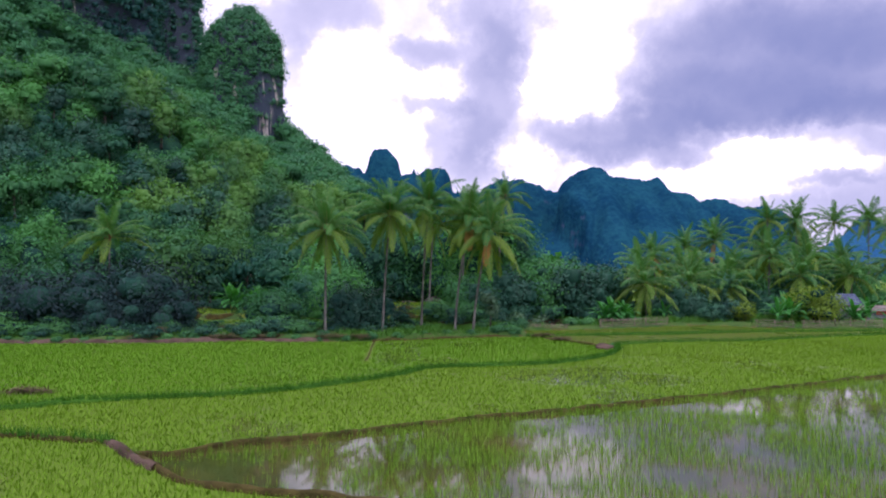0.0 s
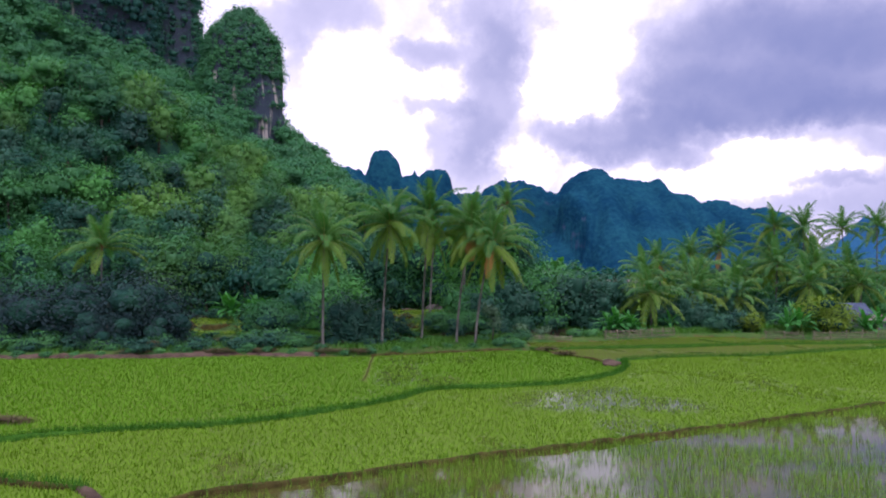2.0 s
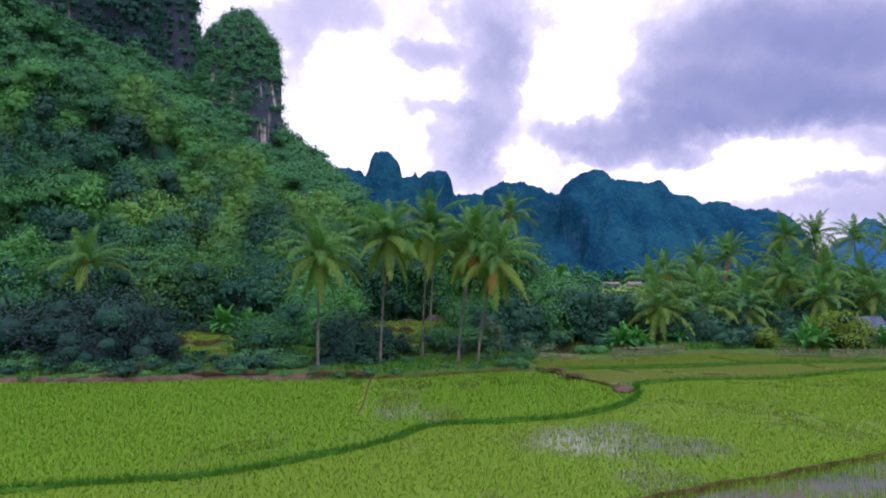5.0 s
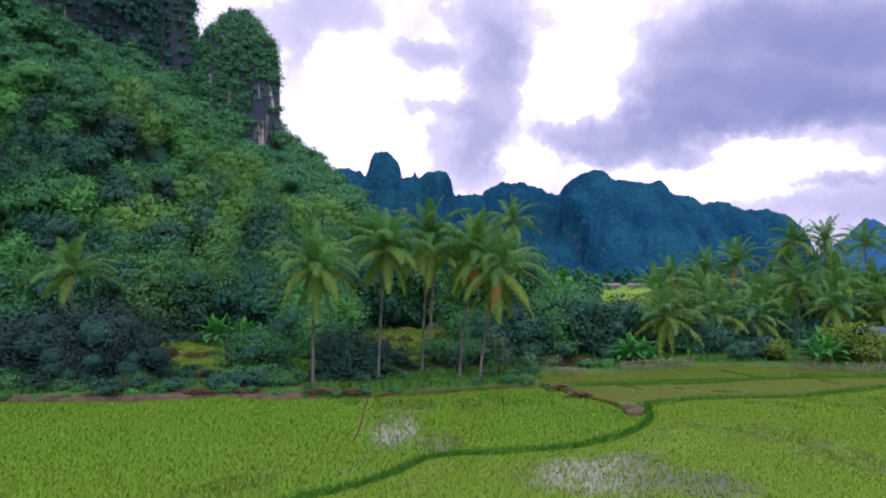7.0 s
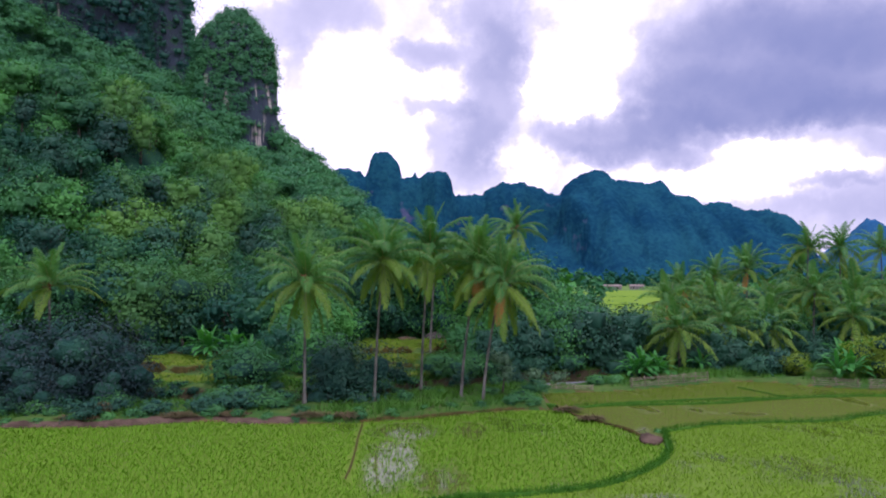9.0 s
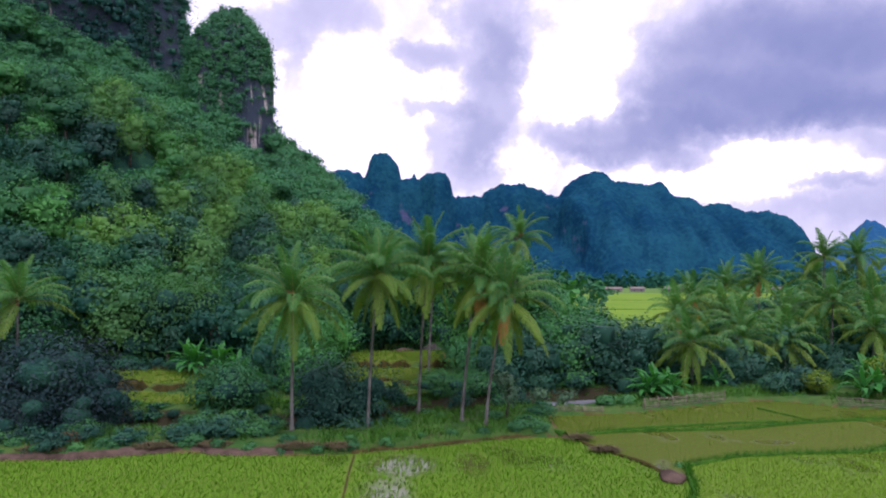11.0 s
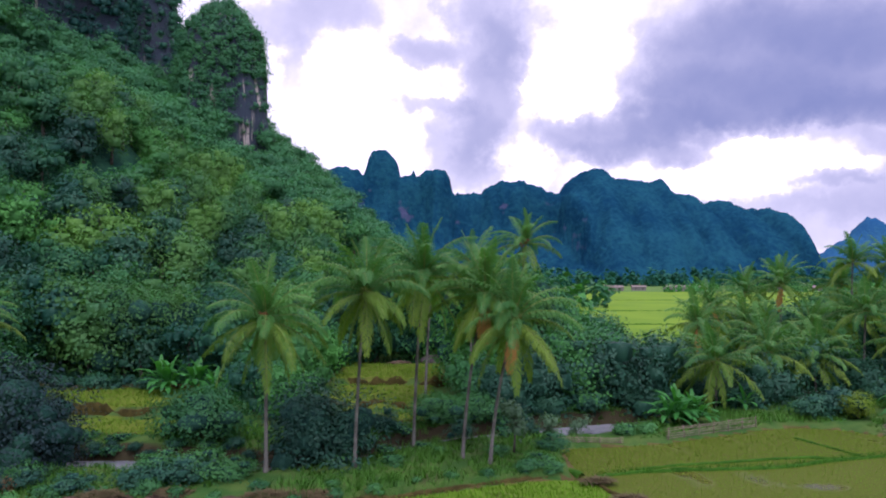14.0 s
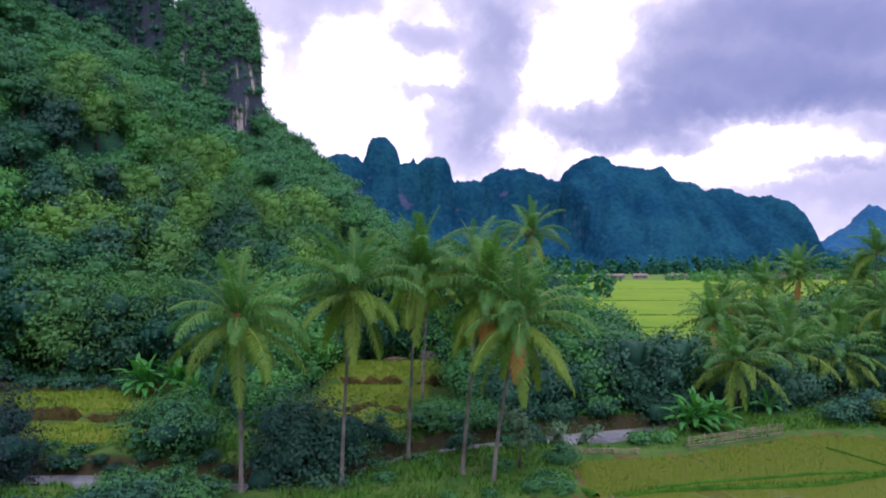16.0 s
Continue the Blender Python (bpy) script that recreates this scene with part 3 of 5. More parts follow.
EDGE_RIGHT = [(8.8, 65), (7.8, 68.4), (8.4, 72), (13.4, 72.6), (17.4, 73.6), (20.3, 75), (26.7, 78), (30.5, 79), (34, 78), (36, 75.8), (40.6, 74), (46, 74.3), (60, 77.5), (75, 79)]
RIVER = [(-90, 71), (-60, 69.5), (-40, 69), (-24, 68.6), (-14, 67.2), (-8, 68.4), (-3, 73.4), (3, 76.6), (9.5, 78.3), (15.5, 80.3), (26, 86.5), (39, 92), (60, 99), (100, 112)]

far_edge = np.array(EDGE + EDGE_RIGHT)
river_line = spline(RIVER, 1.0)


def edge_y(x):
    e = np.array(EDGE + [(8.2, 65), (8.6, 72)] + EDGE_RIGHT[3:])
    return np.interp(x, e[:, 0], e[:, 1])


def river_y(x):
    return np.interp(x, river_line[:, 0], river_line[:, 1])


def soft_min(a, b, k):
    return -np.log(np.exp(-np.clip(a / k, -40, 40)) + np.exp(-np.clip(b / k, -40, 40))) * k


def hill_height(x, y):
    d = -0.8 * x + 0.6 * y
    a = 0.55 * (d - 92)
    b = 0.9 * (-x - 2) + 0.02 * (y - 150)
    h = soft_min(a, b, 4.0)
    h = np.where(h > 0, h, 0) * sstep(88, 108, y) * (1 - sstep(300, 420, y))
    h = h + 13 * np.exp(-((x + 76) / 20) ** 2 - ((y - 143) / 18) ** 2) * sstep(95, 120, y)
    return h * (1 + 0.12 * fbm(x / 22, y / 22, 7)) 


def terrace(x, y):
    """Height and place of the small terraced fields beyond the stream: (height, 1 on a terrace)."""
    wob = 0.7 * vnoise(x / 3.1, y / 3.1, 3)
    z = np.zeros_like(x)
    on = np.zeros_like(x)
    for x0, x1, y0, y1, hh in ((-42, -21.5, 74.2, 80.6, 0.5), (-44, -25, 81.4, 90.5, 1.35), (-10, -1.5, 78.6, 84.0, 0.45), (-12, -1, 84.6, 95.5, 1.0), (-12.5, 0, 96.2, 109, 1.6)):
        m = (x + wob > x0) & (x + wob < x1) & (y + wob > y0) & (y + wob < y1)
        z, on = np.where(m, hh, z), np.where(m, 1.0, on)
    return z, on


def ground_z(x, y):
    x, y = np.asarray(x, float), np.asarray(y, float)
    e, r = edge_y(x), river_y(x)
    rough = 0.12 * fbm(x / 2.3, y / 2.3, 11) + 0.05 * vnoise(x * 1.7, y * 1.7, 5)
    bank = sstep(-0.1, 1.0, y - e) * (0.42 + 0.25 * (vnoise(x / 4, y / 4, 9) > 0) * 0) 
    land = bank + rough * sstep(0, 1.5, y - e)
    tz, on = terrace(x, y)
    beyond = sstep(0, 3, y - r - 1.5)
    land = np.where(on > 0, tz + rough * 0.15, land + beyond * 0.25)
    plain = (y > 118) & (x > 5)
    land = np.where(plain, 0.3, land)
    wide = 1.15 + 1.3 * np.exp(-((x - 12) / 5.5) ** 2) + 0.6 * np.exp(-((x + 20) / 7) ** 2)
    cut = (1 - sstep(wide, wide + 1.1, np.abs(y - r))) * (np.abs(x) < 95)
    land = land * (1 - cut) + cut * -1.6
    z = np.where(y < e - 0.1, -0.14, land)
    return z + hill_height(x, y)


def lines(*spans):
    out = [np.arange(a, b, s) for a, b, s in spans]
    return np.concatenate(out + [[spans[-1][1]]])


GX = lines((-4000, -600, 340), (-600, -180, 30), (-180, -60, 3), (-60, 60, 0.75), (60, 130, 3), (130, 600, 30), (600, 4000, 340))
GY = lines((-600, -60, 60), (-60, 10, 6), (10, 56, 1.5), (56, 115, 0.7), (115, 260, 2.6), (260, 440, 8), (440, 1400, 60), (1400, 4600, 400))


def grid_faces(nx, ny):
    i, j = np.meshgrid(np.arange(nx - 1), np.arange(ny - 1))
    a = (j * nx + i).ravel()
    return np.stack([a, a + 1, a + nx + 1, a + nx], -1)


def build_ground():
    X, Y = np.meshgrid(GX, GY)
    Z = ground_z(X, Y)
    V = np.stack([X, Y, Z], -1).reshape(-1, 3)
    F = grid_faces(len(GX), len(GY))
    c = V[F].mean(1)
    x, y = c[:, 0], c[:, 1]
    idx = np.zeros(len(F), int)
    idx[y < edge_y(x)] = 1
    _, on = terrace(x, y)
    idx[on > 0] = 2
    idx[(hill_height(x, y) > 1.0) & (y > 92)] = 3
    idx[(y > 118) & (x > 8) & (hill_height(x, y) < 0.5)] = 4
    idx[(y > 560) | (y < -60) | (np.abs(x) > 400)] = 5
    ob = new("ground", mesh_np("ground", V, F, [M[k] for k in ("ground", "mud", "terrace", "litter", "far_field", "plain")], idx, True))
    tagged(ob, "grassy earth banks, paddies, terraces and wooded slope", "ground", kind="structure")


build_ground()


def strip(name, path, half, z, mat, step=1.0):
    p = spline(path, step)
    t = unit(np.gradient(p, axis=0))
    n = np.stack([-t[:, 1], t[:, 0]], 1)
    cols = [np.column_stack([p + n * half * k, np.full(len(p), z)]) for k in (-1, -0.5, 0, 0.5, 1)]
    V = np.stack(cols, 1).reshape(-1, 3)
    return mesh_np(name, V, grid_faces(5, len(p)), mat, smooth=True)


tagged(new("stream", strip("stream", RIVER, 4.2, -0.55, M["river"])), "shallow stream with grey rippled water below the banks", "stream", kind="structure")

# ---- paddies: water sheets between the dykes ----
NEAR_RIGHT = [p for p in DYKE_NEAR if p[0] >= -10.2]
NEAR_LEFT = [p for p in DYKE_NEAR if p[0] <= -10.2]
PADDIES = {
    "near": DYKE_NEAR + [(60, 0), (-60, 0)],
    "flooded": NEAR_RIGHT + DYKE_MID[::-1],
    "middle": NEAR_LEFT + DYKE_MID + [(60, 70)] + DYKE_RIGHT[::-1] + DYKE_CURVE[::-1],
    "large": DYKE_CURVE[:-2] + DYKE_INNER[::-1] + EDGE[::-1] + [(-70, 24)],
    "corner": DYKE_INNER + DYKE_CURVE[-3:] + DYKE_RIGHT[1:] + DYKE_BACK[::-1],
    "back": DYKE_BACK + EDGE_RIGHT[-2::-1],
}


def sheet(name, poly, z, mat, label):
    bm = bmesh.new()
    f = bm.faces.new([bm.verts.new((x, y, z)) for x, y in poly])
    f.normal_update()
    if f.normal.z < 0:
        f.normal_flip()
    bmesh.ops.triangulate(bm, faces=[f])
    me = bpy.data.meshes.new(name)
    bm.to_mesh(me)
    bm.free()
    me.materials.append(mat)
    return tagged(new(name, me), label, "paddy water", kind="structure")


for key, poly in PADDIES.items():
    sheet("water", poly, -0.02 if key != "flooded" else -0.04, M[{"flooded": "flood_water", "corner": "muddy_water", "back": "muddy_water"}.get(key, "paddy_water")], "still shallow brown-green water in a rice paddy")

rng = np.random.default_rng(5)


def rice(poly, row, gap, tall, wide, per, mat, keep, label, bend=0.07, lean=0.5, x_lim=(-46, 48), y_lim=(14, 82), spread=0.085):
    """Planted rows of young rice over one paddy."""
    xs, ys = np.arange(x_lim[0] - 6, x_lim[1] + 6, row), np.arange(y_lim[0], y_lim[1], gap)
    X, Y = np.meshgrid(xs, ys)
    X = X + bend * (Y - 40) + 0.25 * np.sin(Y / 7 + X / 9)
    P = np.stack([X.ravel(), Y.ravel()], 1)
    P = P + rng.normal(size=P.shape) * (0.05, 0.06)
    P = P[inside(P, poly)]
    P = P[keep(P[:, 0], P[:, 1])]
    P = np.column_stack([P, np.full(len(P), -0.05)])
    V, F = blades(P, tall, wide, per, rng, lean, spread)
    ob = new("rice", mesh_np("rice", V, F, mat, smooth=True, normals=sward(V, rng)))
    tagged(ob, label, "rice plants", kind="stuff")


def in_pool(x, y):
    """1 inside the open pools, where few plants stand, 0 outside, with ragged edges."""
    d = np.full(np.shape(x), 9.0)
    for cx, cy, rx, ry in POOLS:
        d = np.minimum(d, ((x - cx) / rx) ** 2 + ((y - cy) / ry) ** 2)
    return 1 - sstep(0.55, 1.25, d + 0.35 * fbm(x / 1.1, y / 1.6, 45))


def everywhere(x, y):
    return rng.uniform(size=len(x)) < 0.96


def middle_keep(x, y):
    n = fbm(x / 5, y / 5, 21)
    thin = rng.uniform(size=len(x)) < np.maximum(sstep(0.45, 1.1, n) * 0.4, in_pool(x, y) * 0.4)
    return ~thin & (rng.uniform(size=len(x)) < 0.95)


def flood_keep(x, y):
    n = fbm(x / 2.6, y / 2.0, 33) + 0.10
    return rng.uniform(size=len(x)) < np.clip(0.52 + n * 0.8, 0.06, 1.0) * np.where((x < -3) & (y < 24), 0.5, 1)


def large_keep(x, y):
    off = np.abs(x - (-6.2 + (58.7 - y) * 0.065)) < 0.22
    return ~(off & (y > 45.5)) & (rng.uniform(size=len(x)) < 0.97 - 0.5 * in_pool(x, y))


rice(PADDIES["near"], 0.22, 0.17, 0.18, 0.042, 6, M["rice"], everywhere, "dense young rice in the nearest paddy", x_lim=(-24, 20), y_lim=(12, 28))
rice(PADDIES["flooded"], 0.19, 0.13, 0.30, 0.013, 5, M["rice_thin"], flood_keep, "thin patchy young rice standing in open water", y_lim=(14, 58), bend=0.02, lean=0.16, spread=0.05)
rice(PADDIES["middle"], 0.23, 0.16, 0.18, 0.048, 5, M["rice"], middle_keep, "green rice seedlings in planted rows over muddy water", y_lim=(20, 72))
rice(PADDIES["large"], 0.32, 0.15, 0.21, 0.056, 5, M["rice_deep"], large_keep, "bright green rice in long planted rows", y_lim=(24, 64), x_lim=(-46, 16), spread=0.085)
rice(PADDIES["corner"], 0.3, 0.24, 0.17, 0.026, 4, M["rice_olive"], middle_keep, "thin green rice beside a curved grass dyke", y_lim=(52, 76), x_lim=(8, 52))
rice(PADDIES["back"], 0.28, 0.22, 0.2, 0.03, 5, M["rice_olive"], everywhere, "green rice along the fences", y_lim=(60, 82), x_lim=(6, 56))


# ---- dykes ----
def dyke(path, half, tall, mat, label, seed):
    p = spline(path, 0.3)
    t = unit(np.gradient(p, axis=0))
    n = np.stack([-t[:, 1], t[:, 0]], 1)
    s = np.arange(len(p)) * 0.3
    w = half * (1 + 0.22 * vnoise(s / 1.3, s * 0 + seed, seed) + 0.12 * vnoise(s / 0.5, s * 0, seed + 1))
    h = tall * (1 + 0.25 * vnoise(s / 1.1, s * 0 + 3, seed + 2) + 0.2 * vnoise(s / 0.4, s * 0 + 3, seed + 4))
    p = p + n * (0.14 * vnoise(s / 2.2, s * 0, seed + 3))[:, None]
    prof = [(-1.0, None), (-0.75, 0.55), (-0.4, 0.95), (0.05, 1.0), (0.45, 0.9), (0.78, 0.5), (1.0, None)]
    cols = []
    for k, z in prof:
        zz = np.full(len(p), -0.16) if z is None else h * z + 0.03 * vnoise(s / 0.35, s * 0 + k * 9, seed + 6)
        cols.append(np.column_stack([p + n * (w * k)[:, None], zz]))
    V = np.stack(cols[::-1], 1).reshape(-1, 3)
    ob = new("dyke", mesh_np("dyke", V, grid_faces(len(prof), len(p)), mat, smooth=True))
    return tagged(ob, label, "field dyke", "dykes between the paddies", "structure")


def tufts_along(path, half, every, tall, wide, per, mat, label, lift=0.12):
    p = spline(path, every)
    p = p + rng.normal(size=p.shape) * half
    P = np.column_stack([p, np.full(len(p), lift)])
    V, F = blades(P, tall, wide, per, rng, 0.8, 0.12)
    tagged(new("grass", mesh_np("grass", V, F, mat)), label, "grass", kind="stuff")


dyke(DYKE_NEAR, 0.14, 0.15, M["soil"], "low brown earth dyke bordering the flooded paddy", 1)
dyke([(-11.9, 23.45), (-11.2, 22.85), (-10.4, 21.95), (-9.5, 21.0), (-8.8, 20.35)], 0.19, 0.16, M["pale_soil"], "trodden bare earth where two dykes meet", 7)
dyke(DYKE_MID, 0.12, 0.15, M["soil"], "straight brown earth dyke across the paddies", 2)
dyke(DYKE_CURVE, 0.14, 0.19, M["dyke_turf"], "curving dyke overgrown with dark green grass", 3)
dyke(DYKE_RIGHT, 0.17, 0.15, M["dyke_turf"], "narrow grass-grown dyke between paddies", 4)
dyke(DYKE_INNER, 0.17, 0.17, M["soil"], "bare brown earth dyke with dry straw", 5)
dyke(DYKE_SPUR, 0.12, 0.13, M["dyke_turf"], "thin grassy dyke branching off near the fence", 8)
dyke(DYKE_SHORT, 0.1, 0.12, M["dyke_turf"], "short grassy dyke running to the fence", 9)
dyke(DYKE_BACK, 0.17, 0.16, M["dyke_turf"], "low grassy dyke near the fences", 6)
tufts_along(DYKE_CURVE, 0.09, 0.05, 0.30, 0.028, 6, M["dyke_grass"], "dark green grass growing on the curving dyke")
tufts_along([p for p in DYKE_NEAR if p[0] < -11], 0.16, 0.07, 0.34, 0.03, 5, M["dyke_grass"], "grass tufts along the near dyke")
tufts_along(DYKE_MID, 0.2, 0.16, 0.16, 0.022, 4, M["dyke_grass"], "short sparse grass on the brown dyke")
tufts_along(DYKE_RIGHT + [], 0.16, 0.08, 0.34, 0.03, 5, M["dyke_grass"], "grass on the narrow dyke")
tufts_along(DYKE_BACK, 0.16, 0.1, 0.32, 0.03, 5, M["dyke_grass"], "grass on the low back dyke")

# furrow of bare mud through the large paddy
furrow = [(-6.2, 59.4), (-6.0, 55.5), (-5.7, 51.5), (-5.5, 48), (-5.5, 46)]
tagged(new("furrow", strip("furrow", furrow, 0.07, 0.015, M["soil"], 0.4)), "narrow bare mud furrow between rice rows", "furrow", kind="structure")


# ---- grass and weeds on the banks ----
def scatter(n, x0, x1, y0, y1, seed):
    r = np.random.default_rng(seed)
    return np.column_stack([r.uniform(x0, x1, n), r.uniform(y0, y1, n)])


def bank_grass():
    P = scatter(36000, -62, 64, 57, 92, 8)
    x, y = P[:, 0], P[:, 1]
    _, on = terrace(x, y)
    ok = (y > edge_y(x) + np.where(x < -9, 1.5, 0.55)) & (np.abs(y - river_y(x)) > 1.7) & (on < 1)
    ok &= (fbm(x / 3, y / 3, 15) > -0.45) & ((y < river_y(x) + 9))
    P = P[ok]
    z = ground_z(P[:, 0], P[:, 1])
    tall = 0.34 + 0.4 * sstep(-0.2, 0.7, fbm(P[:, 0] / 2.6, P[:, 1] / 2.6, 63))
    V, F = blades(np.column_stack([P, z - 0.03]), np.repeat(tall, 7), 0.05, 7, rng, 0.7, 0.13)
    tagged(new("grass", mesh_np("grass", V, F, M["grass"], smooth=True, normals=sward(V, rng))), "uneven green grass on the bank under the palms", "grass", kind="stuff")
    P = scatter(12000, -46, 2, 73, 110, 9)
    _, on = terrace(P[:, 0], P[:, 1])
    P = P[on > 0]
    z = ground_z(P[:, 0], P[:, 1])
    V, F = blades(np.column_stack([P, z - 0.02]), 0.3, 0.04, 6, rng, 0.5, 0.1)
    tagged(new("rice", mesh_np("rice", V, F, M["rice_olive"], smooth=True, normals=sward(V, rng))), "short green rice on the small terraces", "rice plants", kind="stuff")


bank_grass()
# the bare foot of the bank
dyke([(x, y + 0.6) for x, y in EDGE if x < -8], 0.7, 0.34, M["pale_soil"], "bare pinkish earth at the foot of the bank", 12)
dyke([(x, y + 0.3) for x, y in EDGE if x > -10], 0.3, 0.2, M["soil"], "low brown earth lip of the bank", 13)
for x0, x1, y, tall in ((-41, -22, 74.1, 0.62), (-43.5, -25, 81.1, 1.42), (-44, -26, 90.9, 1.5), (-9.6, -2, 78.4, 0.6), (-11.6, -1.2, 84.4, 1.08), (-12, 0, 95.9, 1.68)):
    dyke([(x0 + (x1 - x0) * k / 6, y + 0.45 * math.sin(k * 2.1 + x0)) for k in range(7)], 0.22, tall, M["soil"], "brown earth wall of a small terrace", int(y))
dyke(EDGE_RIGHT[:3] + [(8.6, 74.2)], 0.3, 0.24, M["dyke_turf"], "grassy edge of the back paddy", 15)
tufts_along([(x, y + 0.75) for x, y in EDGE if x > -11], 0.3, 0.07, 0.4, 0.035, 5, M["grass"], "ragged grass along the foot of the bank", 0.1)


# ================= hills =================
def ridge(bumps, x0, x1, y0, y1, step, seed, mat, label, rough=5.0):
    """A range of hills: flat-topped or rounded bumps (x, y, half width, half depth, height, steepness)."""
    xs, ys = np.arange(x0, x1 + step, step), np.arange(y0, y1 + step * 1.5, step * 1.5)
    X, Y = np.meshgrid(xs, ys)
    wx, wy = X + 7 * fbm(X / 45, Y / 45, seed), Y + 14 * fbm(X / 70, Y / 70, seed + 3)
    Z = np.zeros_like(X)
    for bx, by, rx, ry, h, st in bumps:
        r = np.sqrt(((wx - bx) / rx) ** 2 + (np.abs(wy - by) / ry) ** (1.0 if ry >= 250 else 2.0))
        Z = np.maximum(Z, h * (1 - np.clip(r, 0, 1) ** st) ** (0.5 if st >= 3.2 else 0.85))
    Z = Z + sstep(0, 30, Z) * (rough * 1.3 * fbm(X / 22, Y / 22, seed + 9, 3) + rough * 1.2 * (1 - np.abs(vnoise(X / 11, Y / 13, seed + 20))) - rough + 3.2 * vnoise(X / 5, Y / 8, seed + 40))
    V = np.stack([X, Y, Z - 2], -1).reshape(-1, 3)
    ob = new("backdrop", mesh_np("backdrop", V, grid_faces(len(xs), len(ys)), mat, smooth=True))
    return tagged(ob, label, "hills", kind="structure")


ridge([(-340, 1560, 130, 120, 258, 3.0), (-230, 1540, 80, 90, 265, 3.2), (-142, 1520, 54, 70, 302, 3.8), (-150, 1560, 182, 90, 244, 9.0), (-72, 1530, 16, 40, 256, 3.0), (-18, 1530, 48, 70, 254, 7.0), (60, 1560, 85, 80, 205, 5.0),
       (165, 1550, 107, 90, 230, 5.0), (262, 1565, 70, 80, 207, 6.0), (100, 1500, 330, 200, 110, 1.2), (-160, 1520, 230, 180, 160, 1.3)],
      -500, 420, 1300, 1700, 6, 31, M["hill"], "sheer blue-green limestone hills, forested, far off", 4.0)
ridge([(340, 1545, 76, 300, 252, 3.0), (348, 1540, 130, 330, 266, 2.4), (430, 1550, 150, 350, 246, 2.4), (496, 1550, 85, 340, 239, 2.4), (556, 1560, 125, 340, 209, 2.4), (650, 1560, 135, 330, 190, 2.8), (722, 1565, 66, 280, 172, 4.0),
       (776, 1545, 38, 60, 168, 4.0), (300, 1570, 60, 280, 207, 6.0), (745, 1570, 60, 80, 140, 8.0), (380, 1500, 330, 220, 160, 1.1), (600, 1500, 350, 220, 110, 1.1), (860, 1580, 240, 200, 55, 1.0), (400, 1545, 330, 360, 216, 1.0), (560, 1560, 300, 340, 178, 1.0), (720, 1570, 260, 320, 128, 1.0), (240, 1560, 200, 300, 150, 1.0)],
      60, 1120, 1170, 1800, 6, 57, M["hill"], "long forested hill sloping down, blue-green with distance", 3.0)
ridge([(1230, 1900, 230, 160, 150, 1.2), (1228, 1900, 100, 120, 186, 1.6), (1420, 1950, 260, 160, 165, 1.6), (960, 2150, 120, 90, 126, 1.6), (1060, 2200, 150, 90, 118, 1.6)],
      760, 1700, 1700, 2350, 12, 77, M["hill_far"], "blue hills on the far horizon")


# ================= limestone towers above the slope =================
def tower(name, cx, cy, rx, ry, z0, z1, seed, label, taper=0.18, dome=0.86):
    """A sheer limestone tower: a fluted, ledged wall closed by a domed top."""
    nz, na = 64, 120
    th = np.linspace(0, 2 * np.pi, na, endpoint=False)
    rows = []
    for k in range(nz):
        f = k / (nz - 1)
        z = z0 + (z1 - z0) * f
        r = (1 - taper * f) * (1 - sstep(dome, 1.06, f) ** 2)
        a = th * 9 / np.pi
        flute = 0.10 * vnoise(a * 1.6, np.full(na, f * 2.2), seed) + 0.06 * vnoise(a * 4, np.full(na, f * 5), seed + 1) + 0.05 * vnoise(a * 0.6, np.full(na, f * 9), seed + 2)
        flute = flute + 0.03 * (vnoise(np.zeros(na) + 3, np.full(na, f * 14), seed + 5))
        rr = r * (1 + flute * np.where(np.arange(na) < 0, 0, 1))
        rows.append(np.column_stack([cx + rx * rr * np.cos(th), cy + ry * rr * np.sin(th), np.full(na, z) + 1.2 * vnoise(a, np.full(na, f * 4), seed + 8)]))
    V = np.vstack(rows)
    i = np.arange(nz - 1)[:, None] * na
    j = np.arange(na)[None]
    F = np.stack([i + j, i + (j + 1) % na, i + na + (j + 1) % na, i + na + j], -1).reshape(-1, 4)
    # close the wrap of the noise softly
    ob = new(name, mesh_np(name, V, F, M["rock"], smooth=True))
    tagged(ob, label, "limestone cliff", kind="structure")
    return np.stack(rows)


pin = tower("limestone_tower", -69.4, 226, 17.2, 16, 22, 99, 3, "sheer limestone pinnacle with pale streaks and clinging shrubs", 0.34, 0.74)
big = tower("limestone_tower", -158, 262, 62, 42, 30, 175, 9, "great limestone tower overgrown with dark forest", 0.12)


